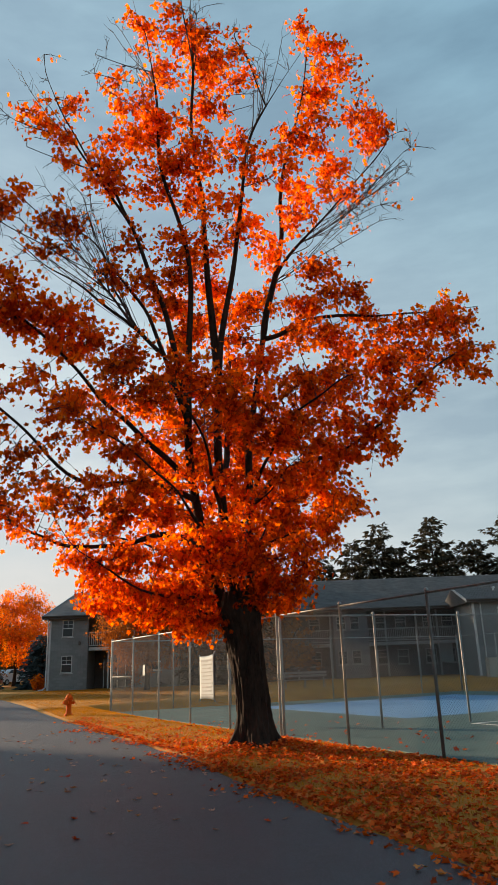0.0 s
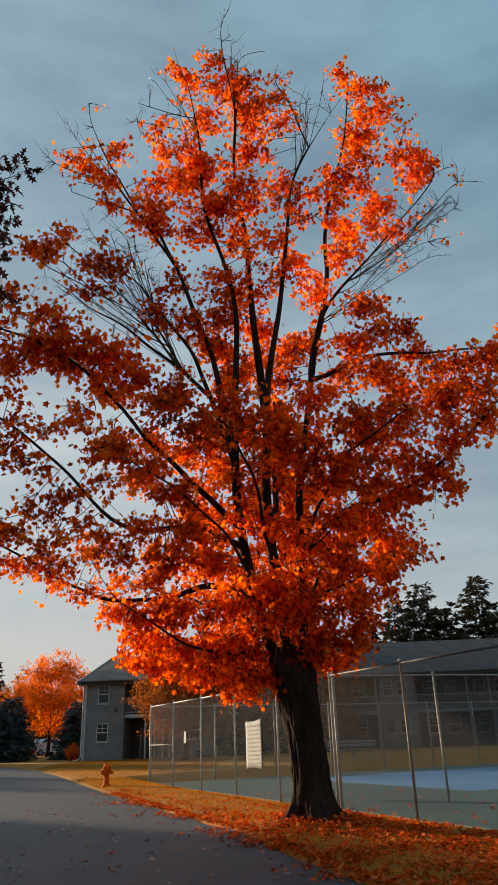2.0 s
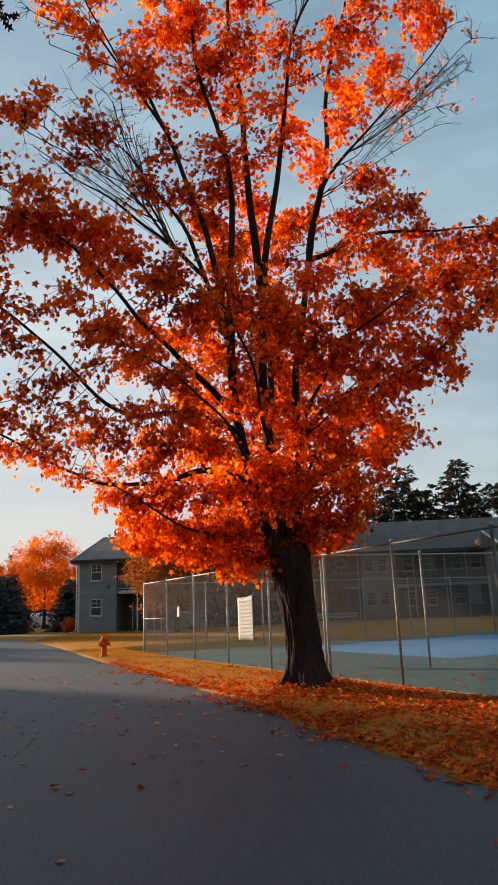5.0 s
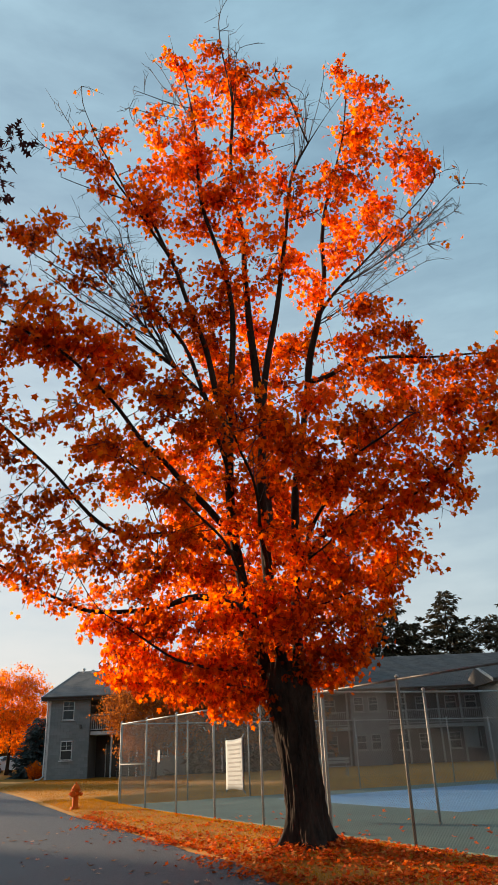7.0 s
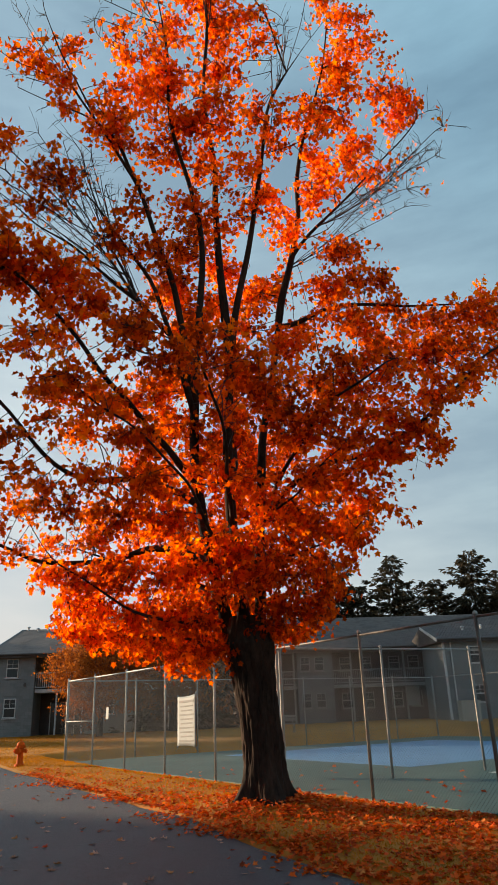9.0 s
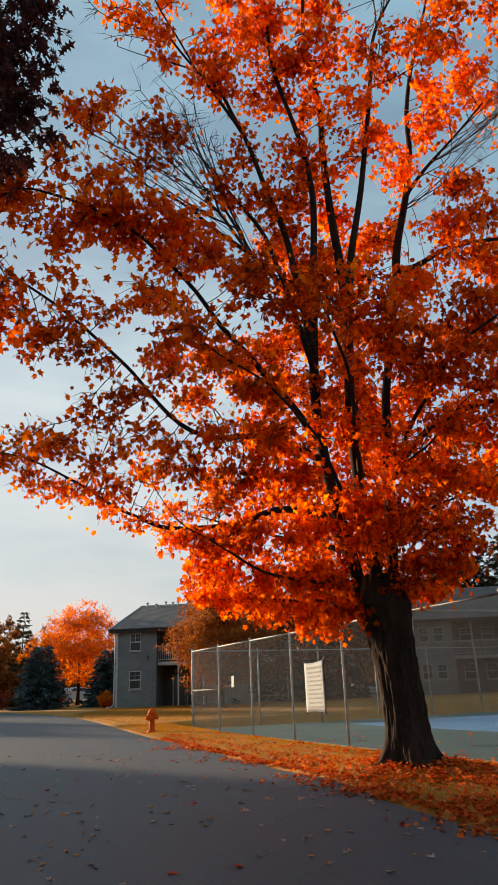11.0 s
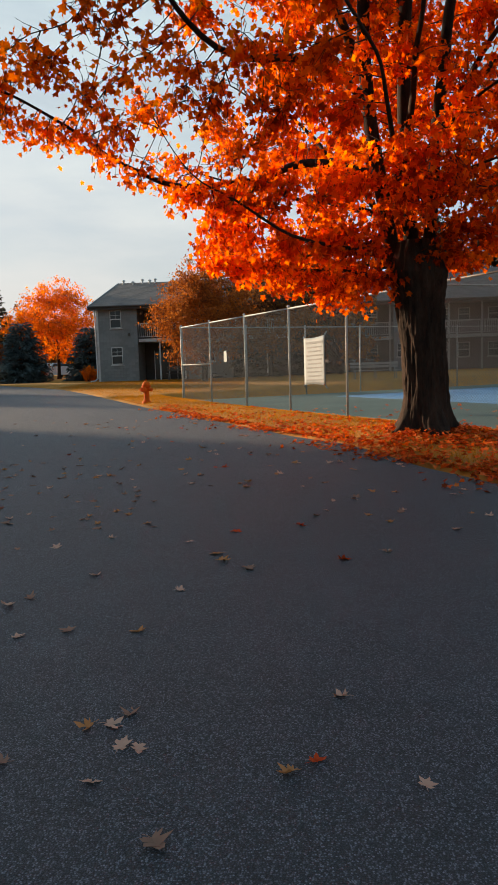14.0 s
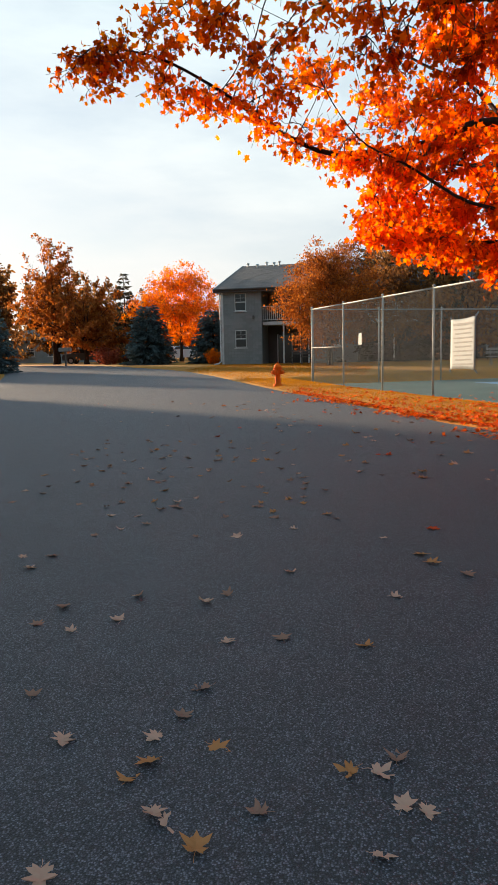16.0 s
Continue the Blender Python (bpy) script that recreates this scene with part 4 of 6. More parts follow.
# the crown's far side
for _ in range(1500):
    c = np.array([rng_c.uniform(-5.4, 2.6), rng_c.uniform(-0.4, 4.4), rng_c.uniform(3.0, 13.0)])
    e = ((c[0] + 1.2) / 4.2) ** 2 + ((c[1] + 0.4) / 4.4) ** 2 + ((c[2] - 5.6) / (5.6 if c[2] > 5.6 else 3.0)) ** 2
    if e > 1 or (c[2] > 8.5 and rng_c.uniform() < 0.6) or noise.noise(Vector(c) * 0.5) < -0.25:
        continue
    if min(np.linalg.norm(c - q) for q, _ in PADS) > 1.0:
        PADS.append((c, rng_c.uniform(0.4, 0.58)))
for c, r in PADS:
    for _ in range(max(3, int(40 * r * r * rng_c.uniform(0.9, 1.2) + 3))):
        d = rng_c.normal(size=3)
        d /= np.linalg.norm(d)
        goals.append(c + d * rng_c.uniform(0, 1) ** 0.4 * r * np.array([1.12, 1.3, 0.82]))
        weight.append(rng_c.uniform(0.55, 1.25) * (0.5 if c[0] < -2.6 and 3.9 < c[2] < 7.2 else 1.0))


def fan(count, base0, base1, *ends):
    """Bare straight shoots from a stretch of limb towards a rim of ends."""
    ends = np.array(ends)
    for _ in range(count):
        b = np.array(base0) + (np.array(base1) - np.array(base0)) * rng_c.uniform(0, 1)
        k = int(np.linalg.norm(np.array(mg.pos) - b, axis=1).argmin())
        i = rng_c.integers(0, len(ends) - 1)
        e = ends[i] + (ends[i + 1] - ends[i]) * rng_c.uniform(0, 1) + rng_c.normal(size=3) * np.array([0.18, 0.5, 0.18])
        p0 = mg.pos[k]
        e = p0 + (e - p0) * rng_c.uniform(0.6, 1.0)
        ids = mg.stem(bend(p0, e, (0, 0, -0.06 * np.linalg.norm(e - p0)), 0.018, 14, rng_c), k)
        for j in ids[2:]:
            if rng_c.uniform() < 0.75:
                goals.append(mg.pos[j] + (e - p0) / np.linalg.norm(e - p0) * 0.45 + rng_c.normal(size=3) * 0.2)
                weight.append(0.0 if rng_c.uniform() < 0.93 else 0.25)


fan(30, (-1.92, -3.15, 8.26), (-3.06, -3.65, 9.83), (-5.09, -4.05, 10.5), (-4.7, -4.15, 11.4), (-3.77, -4.15, 11.88), (-2.92, -3.95, 11.21))
fan(20, (0.83, -1.15, 10.54), (2.2, -1.45, 12.1), (2.08, -1.65, 10.77), (2.82, -1.85, 11.55), (3.55, -1.95, 12.08), (4.36, -2.05, 13.14), (3.94, -2.15, 13.71), (3.47, -2.15, 13.94))
fan(7, (-0.92, -3.4, 14.6), (-0.91, -3.55, 15.64), (-1.32, -3.55, 17.3), (-0.91, -3.55, 17.5), (-0.38, -3.55, 17.1))
fan(11, (-1.66, -3.75, 13.3), (-1.85, -3.75, 14.9), (-2.01, -3.75, 16.8), (-2.6, -3.8, 15.7), (-3.4, -3.95, 14.9), (-3.2, -3.95, 14.2))
fan(11, (0.46, -3.15, 13.2), (0.9, -3.1, 14.4), (0.34, -3.35, 15.9), (0.91, -3.05, 16.0), (1.40, -2.85, 16.9))
fan(8, (-2.95, -4.15, 11.69), (-3.6, -4.25, 12.8), (-4.9, -4.4, 12.4), (-4.5, -4.4, 13.6), (-3.7, -4.3, 13.8))
print(len(PADS), "pads", len(goals), "sprays")
goals = np.array(goals)
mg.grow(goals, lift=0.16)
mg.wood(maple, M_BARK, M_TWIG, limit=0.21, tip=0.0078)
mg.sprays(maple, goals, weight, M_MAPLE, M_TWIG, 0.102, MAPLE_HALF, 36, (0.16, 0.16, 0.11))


# ---- other trees ----
def round_tree(label, x, y, height, radius, seed, leaf_mat, clear=0.25, leaf=0.28, limbs=16, density=0.5, reach=None, trunk=0.2, half=OVAL_HALF, name="tree", gap=0.6, group="trees", fill=12.0):
    """A broad-leaved tree: trunk, limbs rising all round, twigs and leaves."""
    at = spot(x, y)
    t = thing(name, label, "tree", group, at=at)
    rng = np.random.default_rng(seed)
    top = height * 0.55
    reach = reach or radius * 0.42
    part("trunk", trunk_build(None, [(0, 0, -0.2), (rng.normal() * 0.1, rng.normal() * 0.1, height * clear), (rng.normal() * 0.2, rng.normal() * 0.2, top)],
                              [trunk, trunk * 0.8, trunk * 0.25], trunk * 0.7, 0.08, 14, 12, seed), M_BARK, t, smooth=True)
    c = Crown(seed, fill, 0.5)
    for k in range(limbs):
        a = k * 2.399 + rng.uniform(-0.3, 0.3)
        f = (k + 0.5) / limbs
        zt = (height - 0.5 * reach) * (clear + (1 - clear) * f) + rng.normal() * 0.02 * height
        rr = max(0.3, radius - reach * 0.5) * math.sin(math.pi * (0.26 + 0.66 * f)) * rng.uniform(0.8, 1.1)
        z0 = height * clear * (0.75 + 0.9 * f)
        c.limb((0, 0, min(z0, top)), (rr * math.cos(a), rr * math.sin(a), zt), lift=(0, 0, 0.05 * height), r0=trunk * 0.4, leafy=(0.25, 1), density=density, reach=reach, gap=gap)
    c.finish(t, leaf_mat, M_TWIG, leaf, half, M_BARK)
    return t


def spruce(label, x, y, height, radius, seed, mat, group="conifers", ragged=0.1, whorl=0.24, needle=0.22, base=0.04, power=1.0, trunk_r=0.12, name="spruce_tree"):
    """A conifer: straight trunk, whorls of drooping boughs set with needle sprays."""
    t = thing(name, label, "tree", group, at=spot(x, y))
    rng = np.random.default_rng(seed)
    part("trunk", Build().tube([(0, 0, -0.2), (0, 0, height * 0.5), (0, 0, height * 0.98)], [trunk_r, trunk_r * 0.6, 0.02], 8), M_BARK, t, smooth=True)
    st, md, en, at, tip, nrm, sz = [], [], [], [], [], [], []
    z = height * base
    while z < height * 0.99:
        f = z / height
        n = max(4, int(9 * (1 - f) + 4))
        a0 = rng.uniform(0, 6.28)
        for k in range(n):
            a = a0 + 6.283 * k / n + rng.uniform(-0.25, 0.25)
            ln = radius * (1 - f) ** power * rng.uniform(1 - 2.5 * ragged, 1 + ragged) + 0.12
            d = np.array([math.cos(a), math.sin(a), 0.0])
            p0 = np.array([0, 0, z])
            e = p0 + d * ln + np.array([0, 0, (-0.18 + 0.45 * f + rng.normal() * 2.0 * ragged * 0.35) * ln])
            m = (p0 + e) / 2 + np.array([0, 0, 0.05 * ln])
            st.append(p0), md.append(m), en.append(e)
            cnt = int(max(6, ln / needle * 7.5))
            fr = rng.uniform(0.18, 1.03, cnt)
            side = np.array([-d[1], d[0], 0.0])
            for q in fr:
                w = (1 - q) * 0.35 * ln + 0.1
                sd = rng.uniform(-1, 1)
                pos = p0 + (e - p0) * q + side * sd * w * 0.7 + np.array([0, 0, rng.normal() * 0.05])
                at.append(pos)
                tip.append(d * 0.8 + side * sd * 0.8 + np.array([0, 0, rng.normal() * 0.3 - 0.1]))
                nrm.append(np.array([rng.normal() * 0.5, rng.normal() * 0.5, 1.0]))
                sz.append(needle * rng.uniform(0.8, 1.6))
        z += whorl * rng.uniform(0.7, 1.3)
    tagged(part("boughs", tubes_mesh("boughs", st, md, en, 0.02, 0.006, M_TWIG), None, t), kind="stuff")
    tagged(part("needles", leaf_mesh("needles", at, tip, nrm, sz, [(0.0, 0.0), (0.20, 0.35), (0.10, 0.8), (0.0, 1.0)], mat, 0.5), None, t), kind="stuff")
    return t


def shrub(label, x, y, w, h, seed, mat, leaf=0.14, n=1800, name="shrub"):
    t = thing(name, label, "shrub", "shrubs", at=spot(x, y))
    rng = np.random.default_rng(seed)
    st, en, at = [], [], []
    for k in range(26):
        a, r = rng.uniform(0, 6.28), rng.uniform(0.2, 1.0)
        st.append((0.1 * math.cos(a), 0.1 * math.sin(a), -0.05))
        en.append((w * 0.5 * r * math.cos(a), w * 0.4 * r * math.sin(a), h * rng.uniform(0.6, 1.0) * (1 - 0.4 * r * r)))
    st, en = np.array(st), np.array(en)
    tagged(part("stems", tubes_mesh("stems", st, (st + en) / 2 + np.array([0, 0, 0.08]), en, 0.015, 0.005, M_TWIG), None, t), kind="stuff")
    k = rng.integers(0, len(en), n)
    f = rng.uniform(0.15, 1.05, n)[:, None]
    at = st[k] + (en[k] - st[k]) * f + rng.normal(size=(n, 3)) * np.array([w, w, h]) * 0.07
    at[:, 2] = np.abs(at[:, 2])
    tagged(part("foliage", leaf_mesh("foliage", at, rng.normal(size=(n, 3)), rng.normal(size=(n, 3)) + np.array([0, 0, 0.5]), leaf * rng.uniform(0.7, 1.3, n), OVAL_HALF, mat), None, t), kind="stuff")
    return t


def grown_tree(label, x, y, height, radius, seed, leaf_mat, clear=0.2, leaf=0.12, sprays=420, fill=40, spread=0.3, trunk=0.18, squash=0.9):
    """A broad-leaved tree whose branches grow into a rounded, lumpy crown."""
    t = thing("tree", label, "tree", "trees", at=spot(x, y))
    g = Grown(seed, 0.3, 0.5)
    rng = np.random.default_rng(seed)
    base = height * clear
    part("trunk", trunk_build(None, [(0, 0, -0.2), (0.03, 0, base), (0.05, 0.05, base + 0.6)], [trunk, trunk * 0.8, trunk * 0.6], trunk * 0.7, 0.08, 14, 10, seed), M_BARK, t, smooth=True)
    g.stem(bend((0.05, 0.05, base), (rng.normal() * 0.3, rng.normal() * 0.3, height * 0.8), (0.1, 0, 0), 0.03, 20, g.rng))
    mid, half = base * 0.75 + (height - base * 0.75) * 0.5, (height - base * 0.75) * 0.5
    goals = []
    while len(goals) < sprays:
        d = rng.normal(size=3)
        d /= np.linalg.norm(d)
        r = rng.uniform(0.15, 1.0) ** 0.45
        lump = 0.86 + 0.45 * noise.noise(Vector(d) * 2.1 + Vector((seed, 0, 0)))
        wide = 1.0 - 0.22 * max(0.0, d[2])
        q = d * r * lump * np.array([radius * wide, radius * wide * squash, half])
        goals.append(q + np.array([0, 0, mid]))
    g.grow(goals, 60, 0.25)
    g.wood(t, M_BARK, M_TWIG, 0.045, trunk * 0.8)
    g.sprays(t, goals, rng.uniform(0.5, 1.4, len(goals)), leaf_mat, M_TWIG, leaf, OVAL_HALF, fill, (spread, spread, spread * 0.7), 4)
    return t


# oak with dark leaves that hangs over the road
oak_at = spot(-10.4, 12.6)
oak = thing("oak_tree", "shaded oak with dark purple-brown lobed leaves hanging over the road", "tree", "trees", at=oak_at)
part("trunk", trunk_build(None, [(0, 0, -0.2), (0.1, 0, 2.5), (0.2, 0.1, 5.0), (0.3, 0.2, 9.0)], [0.34, 0.28, 0.22, 0.08], 0.25, 0.10, 24, 22, 5), M_BARK, oak, smooth=True)
oc = Crown(23, 9.0, 0.9)


def ol(z0, x, y, z, **kw):
    oc.limb((0.15, 0.05, z0 - oak_at.z), (x - oak_at.x, y - oak_at.y, z - oak_at.z), **kw)


rng_o = np.random.default_rng(31)
for k in range(64):
    f = rng_o.uniform(0, 1)
    z = 6.3 + 6.4 * ((k * 0.618) % 1.0)
    y = 13.1 - 0.10 * abs(z - 9.5) + 0.9 * rng_o.uniform(-0.5, 0.5)
    edge = -5.2 - max(0.0, 8.2 - z) * 0.75 - max(0.0, z - 10.2) * 0.7 - 0.45 * (y - 13.0)
    ol(3.6 + 0.4 * (z - 6), edge - 2.8 * f, y, z, lift=(0, 0, 0.4), r0=0.06, leafy=(0.5, 1), density=0.85, reach=0.75, droop=0.25, gap=0.15)
for k in range(16):
    a = 0.9 + k * 0.32
    ol(3.5 + 0.25 * k, -11.0 + 3.4 * math.cos(a + 0.6), 12.6 + 3.2 * math.sin(a - 2.2), 5.0 + 0.42 * k, lift=(0, 0, 0.4), r0=0.09, leafy=(0.35, 1), density=0.2, reach=1.4, gap=0.5)
oc.finish(oak, M_OAK, M_TWIG, 0.18, OAK_HALF, M_BARK)

# trees beyond the road's other side
round_tree("brown autumn tree standing on the lawn beside the road", -38.5, 62.0, 10.0, 3.6, 40, M_BROWN, 0.14, 0.34, 22, 0.7, 1.5, 0.22, gap=0.55)

# Tree added out of view; its high crown darkens the maple's front.
for k, (x, y, h) in enumerate(((-28.0, 30.6, 18.6),)):
    round_tree("tall brown oak with a high crown beside the apartment building", x, y, h, 4.3, 44 + k, M_BROWN, 0.62, 0.40, 32, 0.85, 1.6, 0.3, gap=0.42)
# background
grown_tree("bright orange maple in full autumn leaf on the lawn", -25.3, 75, 9.9, 5.2, 61, M_ORANGE, 0.20, 0.20, 480, 36, 0.36)
grown_tree("rusty brown autumn tree beside the apartment building", -8.15, 50.5, 7.6, 3.6, 62, M_RUST, 0.12, 0.12, 700, 52, 0.28)
grown_tree("dark brown autumn tree behind the court fence", -4.2, 55.0, 7.6, 3.6, 63, M_BROWN, 0.12, 0.16, 420, 34, 0.32)
round_tree("dark brown autumn tree behind the court fence", 0.6, 57.5, 7.0, 3.0, 64, M_BROWN, 0.12, 0.26, 20, 0.7, 1.2, 0.16, gap=0.45)
round_tree("tall thin-leaved brown autumn tree at the road's end", -35.2, 68, 11.4, 3.6, 65, M_RUST, 0.26, 0.24, 26, 0.55, 1.3, 0.22, gap=0.45)
round_tree("broad yellow-brown autumn tree at the road's end", -31.2, 66, 7.2, 4.6, 66, M_RUST, 0.2, 0.24, 28, 0.85, 1.5, 0.22, gap=0.42)
round_tree("brown autumn tree at the road's end", -38.0, 74, 10.0, 4.6, 67, M_BROWN, 0.14, 0.32, 24, 0.8, 1.5, 0.2, gap=0.55)
round_tree("brown autumn tree at the road's end", -34.0, 91, 9.0, 4.4, 68, M_BROWN, 0.10, 0.34, 22, 0.85, 1.4, 0.2, gap=0.55)
round_tree("distant brown autumn tree", -42, 92, 11.0, 5.5, 69, M_BROWN, 0.14, 0.36, 18, 0.55, 1.8, 0.25, gap=0.7)
round_tree("distant brown autumn tree", -34, 98, 9.0, 5.0, 70, M_BROWN, 0.12, 0.36, 18, 0.55, 1.8, 0.25, gap=0.7)
round_tree("distant brown autumn tree", -20, 104, 8.0, 5.0, 71, M_BROWN, 0.10, 0.36, 18, 0.55, 1.8, 0.25, gap=0.7)
round_tree("distant brown autumn tree", -52, 84, 12.0, 6.0, 72, M_BROWN, 0.12, 0.36, 18, 0.55, 1.8, 0.25, gap=0.7)
spruce("blue-grey spruce, dense and rounded, on the lawn", -22.7, 59.0, 4.4, 1.8, 81, M_SPRUCE, power=0.46, whorl=0.2, needle=0.26)
spruce("blue-grey spruce, dense and rounded, beside the building", -18.2, 61.0, 3.9, 1.7, 82, M_SPRUCE, power=0.46, whorl=0.2, needle=0.26)
spruce("blue-grey spruce beside the road", -28.9, 47.5, 4.4, 1.8, 83, M_SPRUCE, power=0.7)
# Next two spruces are added out of view to shade the far road.
spruce("tall blue-grey spruce beside the road", -32.5, 45.2, 5.2, 2.6, 88, M_SPRUCE, power=0.7, whorl=0.35, needle=0.3)
spruce("tall blue-grey spruce beside the road", -36.0, 49.6, 5.6, 2.6, 89, M_SPRUCE, power=0.7, whorl=0.35, needle=0.3)
spruce("dark spruce behind the court fence", -5.6, 57.5, 8.6, 3.4, 85, M_PINE, needle=0.3, whorl=0.4, ragged=0.2, power=0.7)
spruce("dark spruce behind the court fence", -1.8, 58.5, 8.0, 3.2, 86, M_PINE, needle=0.3, whorl=0.4, ragged=0.2, power=0.7)
# Added behind the maple to keep sun off the wing's gable.
grown_tree("tall dark brown autumn tree between the apartment buildings", -1.6, 66.0, 12.6, 3.9, 87, M_BROWN, 0.2, 0.22, 420, 34, 0.36)
spruce("dark pine among the autumn trees", -31.5, 76, 8.9, 2.6, 84, M_PINE, needle=0.3, whorl=0.5, ragged=0.25)
shrub("low reddish autumn shrub at the road's end", -27.6, 62.5, 2.8, 1.5, 91, M_SHRUB)
shrub("small orange autumn shrub beside the building", -17.0, 56.5, 1.2, 1.2, 92, M_ORANGE, 0.12, 900)
shrub("dark brown shrub at the road's end", -30.5, 70, 4.5, 2.4, 93, M_BROWN, 0.2, 2200)
shrub("dark brown shrub at the road's end", -25.5, 68, 4.0, 2.2, 94, M_BROWN, 0.2, 2200)
for k, (x, y, h, r) in enumerate(((6.2, 84, 13.4, 3.0), (9.0, 80, 14.2, 3.0), (12.0, 81, 16.6, 3.6), (14.6, 84, 14.0, 3.0), (18.0, 81, 17.2, 3.8), (20.6, 86, 13.2, 3.0), (23.0, 82, 14.6, 3.2), (26.5, 80, 17.5, 4.0), (2.5, 88, 13.0, 3.4), (30.5, 82, 15.5, 3.6))):
    spruce("tall dark conifer with ragged boughs behind the building", x, y, h * 0.95, r * 1.9, 100 + k, M_PINE, ragged=0.34, whorl=0.42, needle=0.44, base=0.10, power=0.72, trunk_r=0.22, name="pine_tree")


rng_w = np.random.default_rng(77)
n_w = 16000
wx = rng_w.uniform(-90, 70, n_w)
wy = rng_w.uniform(106, 122, n_w)
wtop = 6.5 + 2.2 * np.sin(wx * 0.21) + 1.5 * np.sin(wx * 0.57 + 1) + 0.8 * np.sin(wx * 1.3 + 2)
wz = 1.0 + wtop * rng_w.uniform(0, 1, n_w) ** 0.8
me = leaf_mesh("far_woods", np.stack([wx, wy, wz], 1), rng_w.normal(size=(n_w, 3)), rng_w.normal(size=(n_w, 3)), rng_w.uniform(0.6, 1.3, n_w), OVAL_HALF, M_BROWN)
tagged(part("far_woods", me), "brown autumn woods along the skyline", "woods", kind="stuff")

# ---- buildings ----
def window(owner, x0, x1, z0, z1, y, trim=None, bars=(1, 1)):
    """A sash window in a wall that faces -y; y is the wall's face."""
    trim = trim or M_TRIM
    w = part("window", Build().box((x0, y - 0.02, z0), (x1, y + 0.05, z1)), M_GLASS, owner)
    f = Build()
    t = 0.05
    for lo, hi in (((x0 - t, z0 - t), (x1 + t, z0)), ((x0 - t, z1), (x1 + t, z1 + t)), ((x0 - t, z0), (x0, z1)), ((x1, z0), (x1 + t, z1))):
        f.box((lo[0], y - 0.06, lo[1]), (hi[0], y + 0.02, hi[1]))
    zm = (z0 + z1) / 2
    f.box((x0, y - 0.045, zm - 0.035), (x1, y + 0.01, zm + 0.035))
    part("window_frame", f, trim, w)
    g = Build()
    for k in range(1, bars[0] + 1):
        xm = x0 + (x1 - x0) * k / (bars[0] + 1)
        g.box((xm - 0.012, y - 0.032, zm), (xm + 0.012, y - 0.005, z1))
    g.box((x0, y - 0.034, (zm + z1) / 2 - 0.012), (x1, y - 0.006, (zm + z1) / 2 + 0.012))
    part("glazing_bar", g, trim, w)
    part("window_sill", Build().box((x0 - 0.12, y - 0.11, z0 - 0.12), (x1 + 0.12, y + 0.01, z0 - 0.07)), trim, w)
    return w


def clad(owner, x0, x1, z0, z1, y, mat, holes=(), course=0.16):
    """Lapped siding courses on a wall that faces -y, cut round the holes (x0, x1, z0, z1)."""
    n = int((z1 - z0) / course)
    for k in range(n):
        a, b = z0 + k * course, z0 + (k + 1) * course
        cuts = sorted((h[0], h[1]) for h in holes if h[2] < b - 0.02 and h[3] > a + 0.02)
        x = x0
        for h0, h1 in [*cuts, (x1, x1)]:
            if h0 - x > 0.02:
                bld = Build().add([(x, y, a), (h0, y, a), (h0, y - 0.004, b), (x, y - 0.004, b), (x, y - 0.026, a + 0.002), (h0, y - 0.026, a + 0.002)],
                        [(4, 5, 2, 3), (0, 1, 5, 4), (0, 4, 3), (1, 2, 5)])
                part("siding_board", bld, mat, owner)
            x = max(x, h1)


def block_wall(owner, x0, x1, z0, z1, y, holes, w=0.42, h=0.2):
    """Painted blocks laid in running bond on a wall that faces -y; joints recessed."""
    shared = {}
    j, z = 0, z0
    while z < z1 - 0.05:
        x = x0 - (w / 2 if j % 2 else 0)
        while x < x1:
            a, b = max(x, x0), min(x + w, x1)
            for h0, h1, g0, g1 in holes:
                if g0 < z + h - 0.02 and g1 > z + 0.02:
                    if h0 <= a and b <= h1:
                        b = a
                    elif a < h0 < b:
                        b = h0
                    elif a < h1 < b:
                        a = h1
            if b - a > 0.04:
                key = round(b - a, 2)
                if key not in shared:
                    shared[key] = Build().box((0.006, -0.028, 0.006), (key - 0.006, 0.0, h - 0.006), None, 0.008).mesh("block", M_BLOCK)
                part("block", shared[key], None, owner).location = (a, y, z)
            x += w
        z += h
        j += 1


def balcony(owner, x0, x1, y0, y1, z, trim=None):
    trim = trim or M_TRIM
    b = part("balcony", Build().box((x0, y0, z - 0.22), (x1, y1, z)), trim, owner)
    part("handrail", Build().box((x0, y0, z + 0.98), (x1, y0 + 0.07, z + 1.05)), trim, b)
    part("bottom_rail", Build().box((x0, y0 + 0.01, z + 0.10), (x1, y0 + 0.06, z + 0.15)), trim, b)
    n = int((x1 - x0) / 0.14)
    one = Build().box((-0.016, -0.016, 0), (0.016, 0.016, 0.84)).mesh("baluster", trim)
    for k in range(n + 1):
        o = part("baluster", one, None, b)
        o.location = (x0 + 0.03 + (x1 - x0 - 0.06) * k / n, y0 + 0.035, z + 0.15)
    return b


